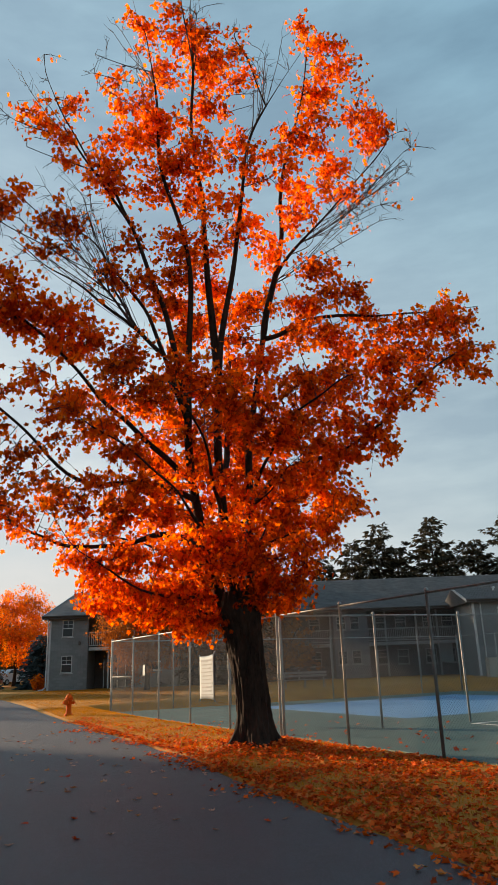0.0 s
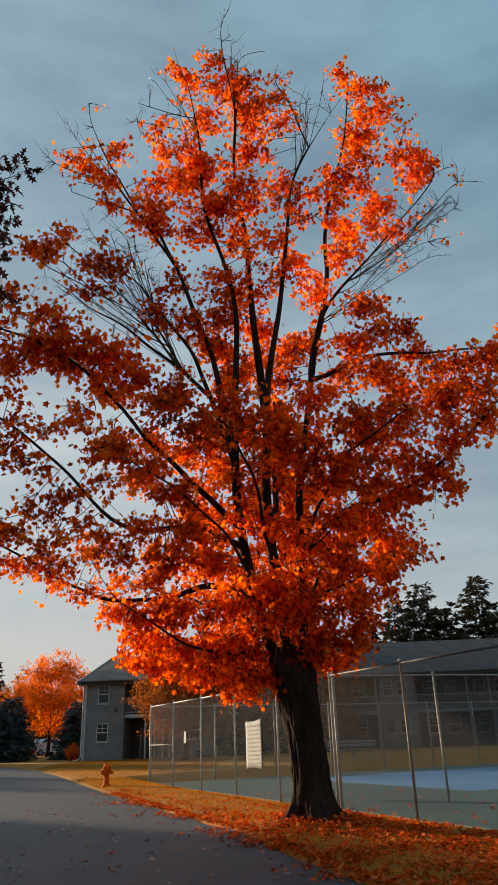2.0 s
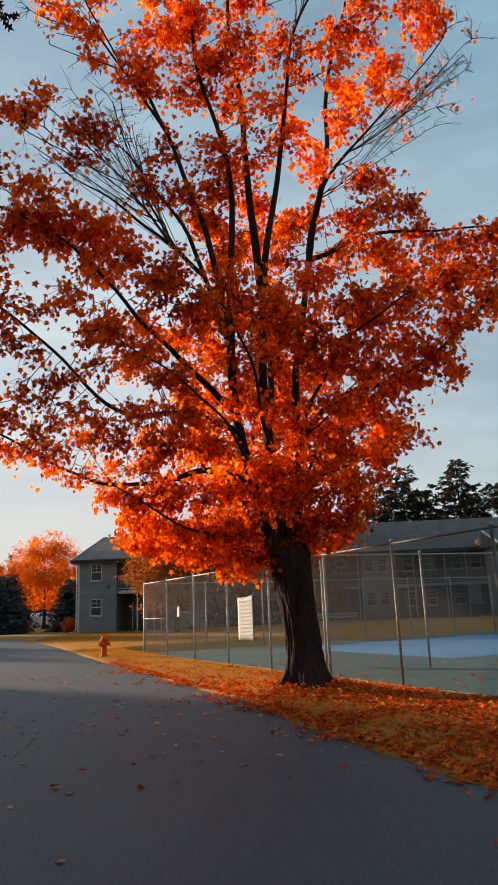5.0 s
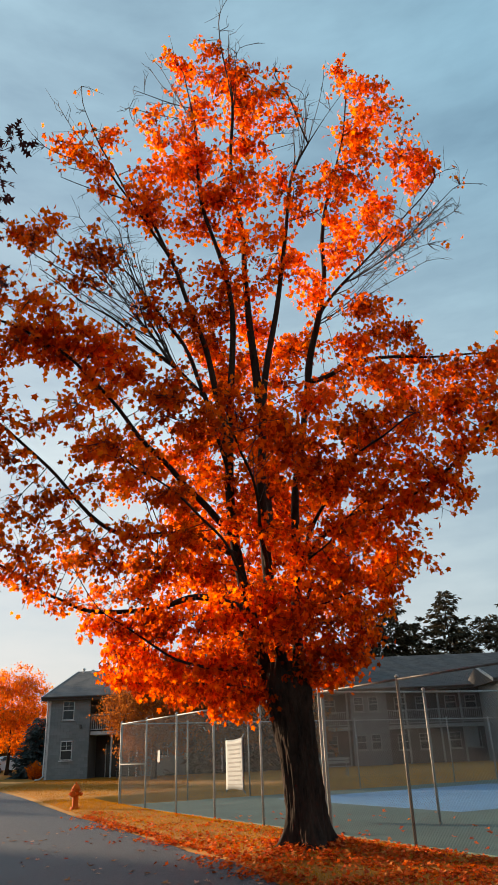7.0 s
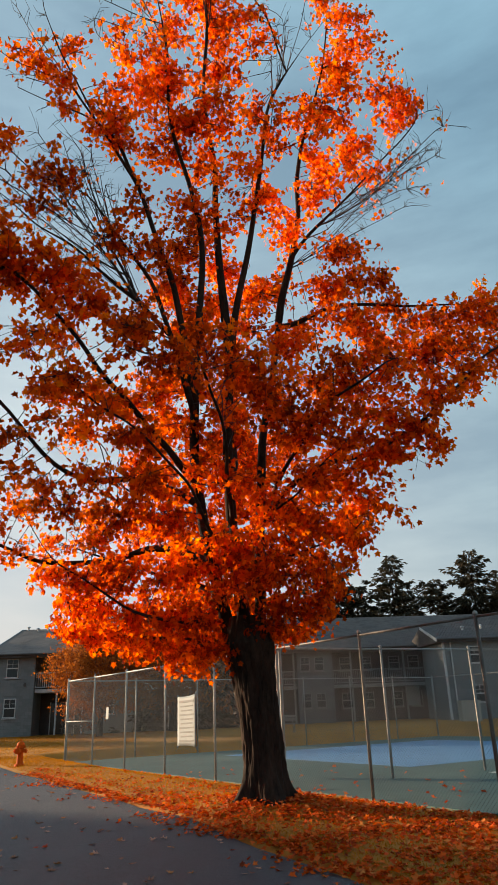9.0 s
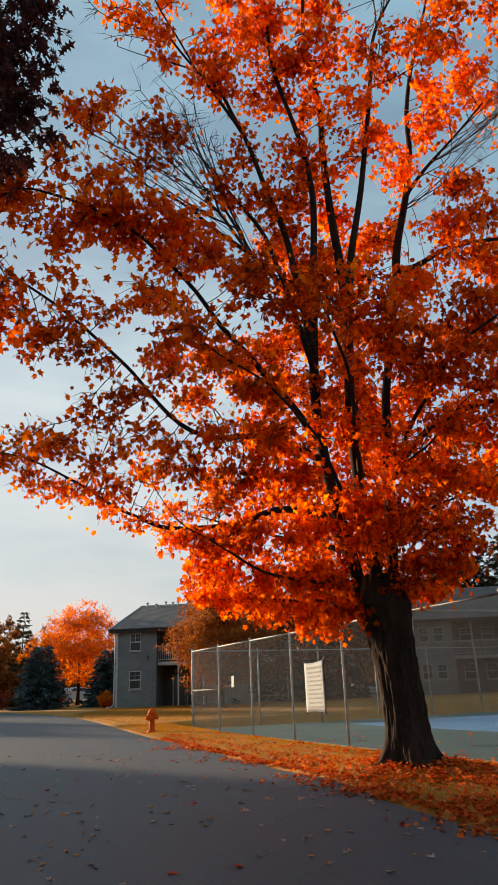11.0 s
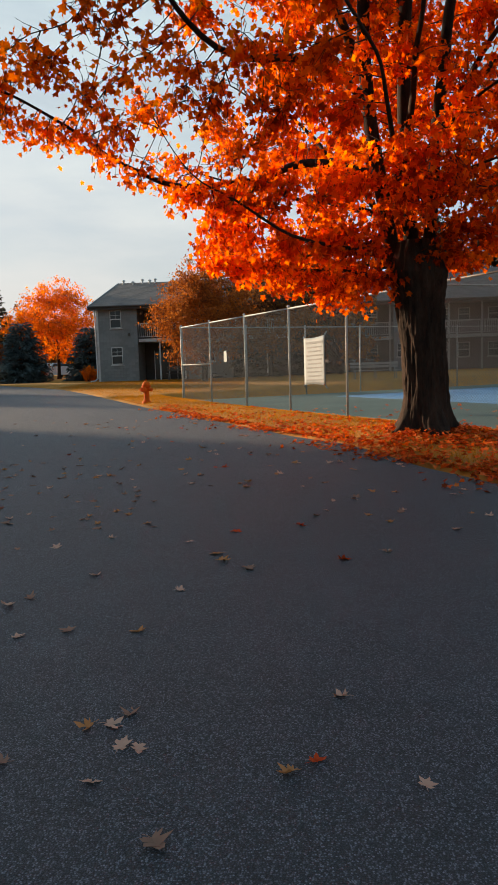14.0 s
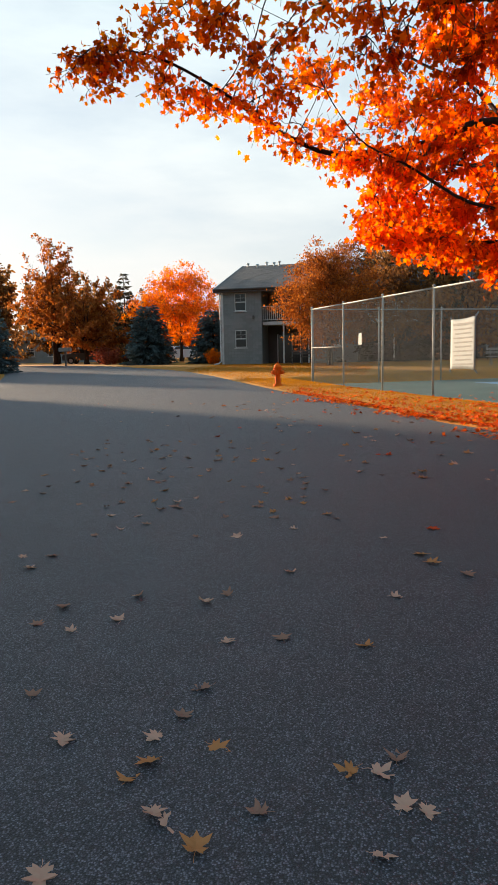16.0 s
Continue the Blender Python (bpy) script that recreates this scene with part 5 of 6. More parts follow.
def gable_roof(owner, x0, x1, y0, y1, ze, zr, over=0.45):
    """Roof with its ridge along x: shingle courses, fascia and soffit."""
    ym = (y0 + y1) / 2
    ya, yb = y0 - over, y1 + over
    xa, xb = x0 - over, x1 + over
    r = part("roof", Build().add([(xa, ya, ze), (xb, ya, ze), (xb, ym, zr), (xa, ym, zr), (xa, yb, ze), (xb, yb, ze),
                                  (xa, ya, ze - 0.2), (xb, ya, ze - 0.2), (xb, yb, ze - 0.2), (xa, yb, ze - 0.2)],
                                 [(0, 1, 2, 3), (3, 2, 5, 4), (6, 9, 8, 7), (0, 6, 7, 1), (4, 5, 8, 9)]), M_ROOF, owner)
    # Gable ends are coloured dark in place of shade falling on them.
    for x in (xa, xb):
        part("gable", Build().add([(x, ya, ze - 0.2), (x, yb, ze - 0.2), (x, yb, ze), (x, ym, zr), (x, ya, ze)], [(0, 1, 2, 3, 4)]), M_DARK_SHADED_SIDING, r)
    c = Build()
    n = 26
    for k in range(n):
        f0, f1 = k / n, (k + 1) / n
        for s in (1,):
            a = (ya + (ym - ya) * f0, ze + (zr - ze) * f0)
            b = (ya + (ym - ya) * f1, ze + (zr - ze) * f1)
            c.add([(xa, a[0], a[1] + 0.018), (xb, a[0], a[1] + 0.018), (xb, b[0], b[1] + 0.008), (xa, b[0], b[1] + 0.008), (xa, a[0], a[1]), (xb, a[0], a[1])], [(0, 1, 2, 3), (4, 5, 1, 0)])
    tagged(part("shingling", c, M_ROOF, r), kind="stuff")
    part("fascia", Build().box((xa, ya - 0.03, ze - 0.22), (xb, ya - 0.004, ze - 0.02)), M_DARK_SHADED_SIDING, r)
    part("gutter", Build().tube([(xa, ya - 0.09, ze - 0.03), (xb, ya - 0.09, ze - 0.03)], 0.06, 8), M_DARK_SHADED_SIDING, r)
    rk = Build()
    rk.add([(xa - 0.03, ya, ze - 0.2), (xa - 0.03, ym, zr - 0.16), (xa - 0.03, ym, zr + 0.03), (xa - 0.03, ya, ze + 0.03), (xa, ya, ze - 0.2), (xa, ym, zr - 0.16), (xa, ym, zr + 0.03), (xa, ya, ze + 0.03)],
           [(3, 2, 1, 0), (4, 5, 6, 7), (0, 1, 5, 4), (2, 3, 7, 6), (1, 2, 6, 5), (3, 0, 4, 7)])
    part("rake_board", rk, M_TRIM, r)
    return r


def vents(owner, spots):
    for x, y, z, h in spots:
        part("roof_vent", Build().lathe([(0.07, -0.15), (0.07, h), (0.13, h), (0.13, h + 0.07), (0.02, h + 0.12)], 10, (x, y, z)), M_TRIM, owner)


def building_a():
    zb, ze = 0.56, 5.62
    ow = thing("apartment_building", "two-storey grey-sided apartment building with dark shingle roof and recessed balconies", "building", "buildings", at=Vector((-0.42, 0, 0)))
    y = 55.0
    x0, x1, xe = -15.5, -12.72, -2.5
    part("wall", Build().box((x0, y + 0.01, zb - 0.6), (x1, y + 17.5, ze)), M_SIDING, ow)
    holes = [(-14.52, -13.84, 4.22, 5.3), (-14.52, -13.84, 1.78, 2.84)]
    block_wall(ow, x0, x1, zb - 0.1, ze - 0.25, y, [(a - 0.06, b + 0.06, c - 0.06, d + 0.06) for a, b, c, d in holes])
    for a, b, c, d in holes:
        window(ow, a, b, c, d, y)
    # This recessed wall's dark colour holds the shade behind the balconies.
    part("wall", Build().box((x1, y + 2.2, zb - 0.6), (xe, y + 17.5, ze)), M_DARK_SHADED_SIDING, ow)
    part("wall", Build().box((-9.4, y + 0.4, zb - 0.6), (-6.4, y + 2.6, ze)), M_SIDING, ow)
    balcony(ow, x1 + 0.01, -9.42, y + 0.25, y + 2.2, 3.42)
    balcony(ow, -6.38, xe, y + 0.25, y + 2.2, 3.42)
    for x in (-11.3, -9.6, -4.0):
        part("balcony_post", Build().box((x - 0.05, y + 0.28, zb - 0.3), (x + 0.05, y + 0.38, 3.2)), M_TRIM, ow)
    for x in (-12.0, -10.4):
        d = part("patio_door", Build().box((x, y + 2.14, zb), (x + 0.95, y + 2.22, zb + 2.0)), M_GLASS, ow)
        part("door_frame", Build().box((x - 0.06, y + 2.12, zb), (x, y + 2.2, zb + 2.06)).box((x + 0.95, y + 2.12, zb), (x + 1.01, y + 2.2, zb + 2.06)), M_TRIM, d)
        d = part("patio_door", Build().box((x, y + 2.14, 3.44), (x + 0.95, y + 2.22, 5.3)), M_GLASS, ow)
    window(ow, -8.6, -7.6, 4.2, 5.2, y + 0.4)
    window(ow, -8.6, -7.6, 1.8, 2.8, y + 0.4)
    part("corner_board", Build().box((x0 - 0.02, y - 0.05, zb - 0.2), (x0 + 0.12, y + 0.009, ze - 0.22)), M_TRIM, ow)
    part("downspout", Build().tube([(x0 - 0.10, y - 0.40, ze - 0.1), (x0 - 0.08, y - 0.09, ze - 0.4), (x0 - 0.08, y - 0.09, zb + 0.25), (x0 - 0.22, y - 0.3, zb + 0.1), (x0 - 0.5, y - 0.42, zb + 0.06)], 0.05, 8), M_TRIM, ow, smooth=True)
    part("wall_lamp", Build().lathe([(0.05, 0), (0.09, 0.05), (0.09, 0.18), (0.04, 0.24)], 10, (-13.3, y - 0.1, 3.6)), M_DARK_SHADED_STEEL, ow)
    r = gable_roof(ow, x0, xe, y, y + 17.6, ze, 8.2)
    vents(r, ((-15.4, 63.3, 8.05, 0.22), (-14.6, 63.0, 7.98, 0.14), (-13.9, 63.3, 8.05, 0.25), (-13.3, 63.2, 8.03, 0.2), (-12.9, 63.3, 8.05, 0.26)))
    return ow


def building_b():
    zb, ze = 0.40, 5.75
    y = 60.0
    ow = thing("apartment_building", "long two-storey grey apartment building with white balcony rails behind the court", "building", "buildings")
    # Balcony recess, its shade put into the dark wall colour.
    part("wall", Build().box((0.5, y + 1.8, zb - 0.6), (15.4, y + 18, ze)), M_DARK_SHADED_SIDING, ow)
    part("wall", Build().box((4.75, y + 0.01, zb - 0.6), (7.4, y + 1.8, ze)), M_SIDING_B, ow)
    hs = [(5.05, 5.65, 4.25, 5.15), (6.1, 6.7, 4.25, 5.15), (5.05, 5.65, 1.7, 2.6), (6.1, 6.7, 1.7, 2.6)]
    clad(ow, 4.75, 7.4, zb - 0.1, ze - 0.25, y, M_SIDING_B, [(a - 0.07, b + 0.07, c - 0.07, d + 0.07) for a, b, c, d in hs], 0.2)
    for h in hs:
        window(ow, *h, y, M_TRIM_B)
    for x0, x1 in ((0.5, 4.73), (7.42, 11.4), (11.42, 15.2)):
        balcony(ow, x0, x1, y + 0.2, y + 1.78, 3.2, M_TRIM_B)
        for x in (x0 + 1.4, x1 - 0.2):
            part("balcony_post", Build().box((x - 0.06, y + 0.22, zb - 0.3), (x + 0.06, y + 0.34, ze - 0.2)), M_TRIM_B, ow)
    for x in (1.4, 3.0, 8.3, 9.9, 12.1, 13.6):
        window(ow, x, x + 0.75, 4.3, 5.15, y + 1.8, M_TRIM_B)
        window(ow, x, x + 0.75, 1.6, 2.6, y + 1.8, M_TRIM_B)
    # Glass door; the sky's reflection is painted with the pale sheet colour.
    d = part("patio_door", Build().box((13.0, y + 1.0, 1.6), (14.0, y + 1.06, 3.0)), M_PAPER, ow, "pale blue-white hanging sheet")
    gable_roof(ow, 0.5, 30, y, y + 18, ze, 9.0)
    part("wall", Build().box((15.4, y + 0.5, zb - 0.6), (30, y + 18, ze)), M_DARK_SHADED_SIDING, ow)
    # wing that stands forward
    ow2 = thing("apartment_building", "grey-green two-storey wing with white rake trim and downspout", "building", "buildings")
    part("wall", Build().box((14.2, 55.01, zb - 0.6), (30, 59.9, ze)), M_SIDING, ow2)
    hs = [(16.0, 16.8, 4.2, 5.2), (16.0, 16.8, 1.7, 2.7)]
    clad(ow2, 14.2, 22.0, zb - 0.1, ze - 0.25, 55.0, M_SIDING, [(a - 0.07, b + 0.07, c - 0.07, d + 0.07) for a, b, c, d in hs], 0.2)
    for h in hs:
        window(ow2, *h, 55.0)
    part("corner_board", Build().box((14.18, 54.94, zb - 0.2), (14.34, 55.009, ze - 0.22)), M_TRIM, ow2)
    part("downspout", Build().tube([(14.75, 54.9, ze - 0.1), (14.75, 54.9, zb)], 0.05, 8), M_TRIM, ow2)
    r = gable_roof(ow2, 14.2, 30, 55, 61.5, ze, 6.9)
    vents(r, ((16.5, 57.0, 6.45, 0.25), (18.0, 57.4, 6.6, 0.2), (21.0, 57.0, 6.45, 0.3)))


building_a()
building_b()
# Added out of view as a plain block that shades the near road.
side = thing("apartment_building", "long grey apartment building that shades the road", "building", "buildings")
part("wall", Build().box((-43, 2, -0.8), (-31.5, 37.0, 7.3)), M_SIDING, side)
part("roof", Build().add([(-31.0, 1.5, 7.3), (-31.0, 37.5, 7.3), (-37.2, 37.5, 9.9), (-37.2, 1.5, 9.9), (-43.5, 37.5, 7.3), (-43.5, 1.5, 7.3)], [(0, 1, 2, 3), (3, 2, 4, 5), (0, 3, 5), (1, 4, 2), (0, 5, 4, 1)]), M_ROOF, side)
far = thing("house", "small distant low grey house among the trees", "house", "buildings")
part("wall", Build().box((-50, 86, 0.6), (-38, 93, 3.2)), M_SIDING, far)
part("roof", Build().add([(-50.4, 85.6, 3.2), (-37.6, 85.6, 3.2), (-37.6, 89.5, 4.8), (-50.4, 89.5, 4.8), (-50.4, 93.4, 3.2), (-37.6, 93.4, 3.2)], [(0, 1, 2, 3), (3, 2, 5, 4), (0, 3, 4), (1, 5, 2), (0, 4, 5, 1)]), M_ROOF, far)
for k in range(4):
    window(far, -48.5 + 2.9 * k, -47.5 + 2.9 * k, 1.5, 2.6, 86.0)


# ---- hydrant ----
def hydrant():
    t = thing("fire_hydrant", "orange-red painted iron fire hydrant on the grass", "fire hydrant", at=spot(-8.17, 32.67))
    part("barrel", Build().lathe([(0.17, -0.12), (0.17, 0.03), (0.155, 0.035), (0.155, 0.06), (0.105, 0.065), (0.098, 0.30), (0.10, 0.44), (0.115, 0.46), (0.125, 0.52), (0.125, 0.56)], 24), M_HYDRANT, t, smooth=True)
    part("flange", Build().lathe([(0.165, 0.555), (0.165, 0.60), (0.13, 0.605)], 24), M_HYDRANT, t)
    bn = part("bonnet", Build().lathe([(0.135, 0.60), (0.135, 0.65), (0.118, 0.71), (0.08, 0.755), (0.045, 0.77), (0.045, 0.785)], 24), M_HYDRANT, t, smooth=True)
    part("operating_nut", Build().lathe([(0.032, 0.78), (0.032, 0.825), (0.02, 0.835)], 5), M_HYDRANT, bn)
    for k in range(8):
        a = 6.283 * k / 8
        part("bolt", Build().lathe([(0.014, 0.60), (0.014, 0.622)], 6, (0.15 * math.cos(a), 0.15 * math.sin(a), 0)), M_HYDRANT, t)
    for d, r, ln in (((-1, 0, 0), 0.055, 0.20), ((1, 0, 0), 0.055, 0.20), ((-0.25, -0.97, 0), 0.075, 0.215)):
        d = Vector(d).normalized()
        c = Vector((0, 0, 0.47))
        nz = part("nozzle", Build().tube([c + d * 0.06, c + d * (ln - 0.05)], r, 16), M_HYDRANT, t, smooth=True)
        part("nozzle_cap", Build().tube([c + d * (ln - 0.055), c + d * (ln - 0.05), c + d * (ln + 0.01), c + d * (ln + 0.02)], [r * 1.05, r * 1.3, r * 1.3, r * 0.9], 16), M_HYDRANT, nz)
        part("cap_nut", Build().tube([c + d * (ln + 0.02), c + d * (ln + 0.055)], 0.02, 5), M_HYDRANT, nz)
    ch = [Vector((-0.2 + 0.01 * k, -0.07 - 0.012 * math.sin(k * 0.8), 0.43 - 0.11 * math.sin(math.pi * k / 12))) for k in range(13)]
    part("chain", Build().tube(ch, 0.006, 5), M_DARK_SHADED_STEEL, t)


hydrant()


# ---- banner and notice on the fence ----
def banner():
    off = ACROSS * -0.06
    t = thing("banner", "white printed rules banner tied to the chain-link fence", "sign", at=uv(10.2, 0) + off)
    w, z0, z1 = 1.14, 0.78, 2.12
    b = Build()
    nu, nv = 10, 12
    for j in range(nv + 1):
        for i in range(nu + 1):
            s, q = i / nu, j / nv
            sag = 0.03 * math.sin(math.pi * s) * (1 if q > 0.5 else -1) * abs(q - 0.5) * 2
            p = ALONG * (w * s) + ACROSS * (-0.004 * math.sin(3.1 * s * math.pi) * q) + Vector((0, 0, z0 + (z1 - z0) * q - sag + (0.05 * s if q > 0.5 else 0.0)))
            b.v.append(tuple(p))
    for j in range(nv):
        for i in range(nu):
            a = j * (nu + 1) + i
            b.f.append((a, a + 1, a + nu + 2, a + nu + 1))
    sheet = part("sheet", b, M_PAPER, t, smooth=True)
    md = sheet.modifiers.new("thickness", "SOLIDIFY")
    md.thickness = 0.004
    for k in range(10):
        z = z1 - 0.18 - 0.115 * k
        ins = 0.12 + 0.05 * ((k * 7) % 3)
        a = ALONG * ins + ACROSS * -0.008
        c = ALONG * (w - ins) + ACROSS * -0.008
        h = 0.035 if k else 0.055
        part("text_line", Build().add([a + Vector((0, 0, z)), c + Vector((0, 0, z + 0.02)), c + Vector((0, 0, z + h + 0.02)), a + Vector((0, 0, z + h)),
                                       a + Vector((0, 0, z)) + ACROSS * 0.004, c + Vector((0, 0, z + 0.02)) + ACROSS * 0.004, c + Vector((0, 0, z + h + 0.02)) + ACROSS * 0.004, a + Vector((0, 0, z + h)) + ACROSS * 0.004],
                                      [(0, 1, 2, 3), (7, 6, 5, 4), (0, 4, 5, 1), (3, 2, 6, 7)]), M_INK, t)
    for s, z, dx, dz in ((0, z0, -0.05, -0.07), (w, z0, 0.05, -0.07), (0, z1, -0.05, 0.05), (w, z1 + 0.05, 0.06, 0.09)):
        part("tie", Build().tube([ALONG * s + Vector((0, 0, z)), ALONG * (s + dx) + ACROSS * 0.03 + Vector((0, 0, z + dz))], [0.03, 0.012], 6), M_PAPER, t)


banner()
note = thing("notice", "white paper notice fixed to the chain-link fence", "sign", at=uv(4.45, -0.055, 1.55))
part("sheet", Build().add([(0, 0, 0), tuple(ALONG * 0.27), tuple(ALONG * 0.26 + Vector((0, 0, 0.40))), (0.01, 0, 0.39), (0, 0.006, 0), tuple(ALONG * 0.27 + Vector((0, 0.006, 0))), tuple(ALONG * 0.26 + Vector((0, 0.006, 0.40))), (0.01, 0.006, 0.39)],
                          [(0, 1, 2, 3), (7, 6, 5, 4), (0, 4, 5, 1), (1, 5, 6, 2), (2, 6, 7, 3), (3, 7, 4, 0)]), M_PAPER, note)

# ---- bench, utility box, cars and small things beyond ----
def bench(label, x, y, w, turn, mat):
    t = thing("bench", label, "bench", "benches", at=Matrix.Translation(spot(x, y)) @ pose(0, 0, 0, 0, 0, turn))
    for k in range(2):
        part("seat_slat", Build().box((-w / 2, -0.2 + 0.2 * k, 0.43), (w / 2, -0.03 + 0.2 * k, 0.47), None, 0.008), mat, t)
        part("back_slat", Build().box((-w / 2, 0.22, 0.60 + 0.17 * k), (w / 2, 0.26, 0.73 + 0.17 * k), None, 0.008), mat, t)
    for s in (-1, 0, 1):
        part("leg", Build().tube([(s * w * 0.42, -0.2, -0.05), (s * w * 0.42, -0.16, 0.43), (s * w * 0.42, 0.18, 0.43), (s * w * 0.42, 0.24, 0.9)], 0.025, 6).tube([(s * w * 0.42, 0.2, -0.05), (s * w * 0.42, 0.17, 0.43)], 0.025, 6), mat, t)


bench("pale aluminium bench standing beyond the court", 1.7, 46.5, 2.7, 8, M_BENCH)
bench("dark bench standing beside the apartment building", -10.2, 53.2, 1.5, 0, M_DARK_SHADED_STEEL)
cab = thing("utility_cabinet", "beige metal utility cabinet on the lawn", "cabinet", at=spot(14.6, 52.4))
M_BEIGE = surface("beige_enamel", (0.36, 0.34, 0.29), (0.5, 0.47, 0.41), 3.0, 0.5, 0, 0.1, 40.0)
bd = part("body", Build().box((-0.6, -0.4, -0.05), (0.6, 0.4, 1.15), None, 0.02), M_BEIGE, cab)
part("lid", Build().box((-0.64, -0.44, 1.15), (0.64, 0.44, 1.22), None, 0.015), M_BEIGE, cab)
for s in (-1, 1):
    part("door", Build().box((0.02 if s > 0 else -0.57, -0.42, 0.08), (0.57 if s > 0 else -0.02, -0.402, 1.08), None, 0.006), M_BEIGE, cab)


def paint(name, c, rough=0.3):
    return surface(name, tuple(v * 0.85 for v in c), c, 1.5, rough, 0.0, 0.03, 20.0)


def car(label, x, y, turn, mat, tall=False):
    t = thing("car", label, "car", "parked cars", at=Matrix.Translation(spot(x, y)) @ pose(0, 0, 0, 0, 0, turn))
    h = 0.25 if tall else 0.0
    prof = [(-2.2, 0.35), (-2.25, 0.62), (-2.15, 0.86 + h), (-1.45, 0.95 + h), (-0.85, 1.38 + h), (0.75, 1.42 + h), (1.5, 1.0 + h), (2.2, 0.92 + h), (2.25, 0.6), (2.2, 0.35)]
    b = Build()
    for s, q in ((-0.86, 0), (0.86, 1)):
        b.v += [(px, s * (0.86 if pz > 1.1 + h else 1.0), pz) for px, pz in prof]
    n = len(prof)
    b.f += [tuple(range(n)), tuple(range(2 * n - 1, n - 1, -1))]
    b.f += [((k + 1) % n, k, n + k, n + (k + 1) % n) for k in range(n)]
    part("body", b, mat, t)
    for s in (-1, 1):
        part("side_window", Build().add([(-1.25, s * 0.872, 1.0 + h), (1.3, s * 0.872, 1.04 + h), (0.7, s * 0.77, 1.36 + h), (-0.8, s * 0.77, 1.34 + h)], [(0, 1, 2, 3) if s < 0 else (3, 2, 1, 0)]), M_GLASS, t)
        for q in (-1.4, 1.4):
            w = part("wheel", Build().tube([(q, s * 0.66, 0.32), (q, s * 0.88, 0.32)], 0.32, 16), M_TYRE, t)
            part("rim", Build().tube([(q, s * 0.87, 0.32), (q, s * 0.895, 0.32)], 0.19, 12), M_STEEL, w)
        part("headlight", Build().box((2.2, s * 0.6 - 0.15, 0.68), (2.26, s * 0.6 + 0.15, 0.8), None, 0.02), M_TRIM, t)
    part("windscreen", Build().add([(0.82, -0.68, 1.36 + h), (0.82, 0.68, 1.36 + h), (1.48, 0.76, 1.02 + h), (1.48, -0.76, 1.02 + h)], [(0, 3, 2, 1)]), M_GLASS, t)
    return t


M_TYRE = surface("tyre_rubber", (0.012, 0.012, 0.012), (0.03, 0.03, 0.03), 8, 0.85)
car("white pickup-sized car parked far off between the trees", -28.7, 84, 60, paint("white_car_paint", (0.6, 0.66, 0.7)), True)
car("dark grey car parked at the road's end", -33.2, 70.5, 10, paint("dark_car_paint", (0.05, 0.055, 0.06)))
car("dark red car parked at the road's end", -27.8, 72.0, 10, paint("red_car_paint", (0.22, 0.02, 0.02)))
box_t = thing("mailbox", "grey post-mounted mailbox at the road's end", "mailbox", at=spot(-29.4, 58.5))
part("post", Build().box((-0.05, -0.05, -0.2), (0.05, 0.05, 1.15)), M_DARK_SHADED_STEEL, box_t)
part("body", Build().box((-0.42, -0.3, 1.15), (0.42, 0.3, 1.45), None, 0.03), M_BENCH, box_t)

# ---- grass, fallen leaves ----
def verge_points(n, seed, y0=6.0, y1=36.0, width=None):
    """Random places on the verge between the road's edge and the fence."""
    rng = np.random.default_rng(seed)
    y = rng.uniform(y0, y1, n)
    xe = np.interp(y, EDGE_Y, EDGE_X)
    xf = P1.x + (y - P1.y) * ALONG.x / ALONG.y
    f = rng.uniform(0, 1, n)
    x = xe + 0.02 + np.maximum(0.3, xf - xe - 0.05) * f
    return rng, x, y, f


def grass(label, rng, x, y, size):
    n = len(x)
    z = ground_height(x, y) - 0.005
    at = np.stack([x, y, z], 1)
    tip = rng.normal(size=(n, 3)) * 0.45 + np.array([0, 0, 1.0])
    me = leaf_mesh("grass_blades", at, tip, rng.normal(size=(n, 3)) * np.array([1, 1, 0.1]), size * rng.uniform(0.5, 1.4, n), [(0.0, 0.0), (0.09, 0.3), (0.0, 1.0)], M_GRASS, 0.1)
    return tagged(part("grass", me), label, "grass", kind="stuff")


rng_g, gx, gy, gf = verge_points(52000, 5, 9.0, 37.0)
grass("short golden autumn grass on the verge", rng_g, gx, gy, 0.05)
rng_l = np.random.default_rng(6)
lx, ly = rng_l.uniform(-16, -5.5, 46000), rng_l.uniform(32, 54, 46000)
keep = (lx > np.interp(ly, EDGE_Y, EDGE_X) + 0.05) & ((lx - P1.x) * ACROSS.x + (ly - P1.y) * ACROSS.y < 14) & ~(((lx - P1.x) * ALONG.x + (ly - P1.y) * ALONG.y > 0) & ((lx - P1.x) * ACROSS.x + (ly - P1.y) * ACROSS.y > 0))
grass("golden autumn lawn grass", rng_l, lx[keep], ly[keep], 0.06)


def litter(label, rng, x, y, size, half=MAPLE_HALF, lift=0.02):
    n = len(x)
    road_side = in_road(x, y)
    z = np.where(road_side, land(x, y) + 0.012 + 0.025 * np.clip((np.interp(y, EDGE_Y, EDGE_X) - x) / 3.0, 0, 1), ground_height(x, y)) + rng.uniform(0.3, 1.6, n) * lift
    at = np.stack([x, y, z], 1)
    a = rng.uniform(0, 6.28, n)
    tip = np.stack([np.cos(a), np.sin(a), rng.normal(size=n) * 0.25], 1)
    nrm = rng.normal(size=(n, 3)) * 0.35 + np.array([0, 0, 1.0])
    me = leaf_mesh("leaf_litter", at, tip, nrm, size * rng.uniform(0.7, 1.3, n), half, M_FALLEN, 0.35)
    return tagged(part("leaf_litter", me), label, "fallen leaves", kind="stuff")


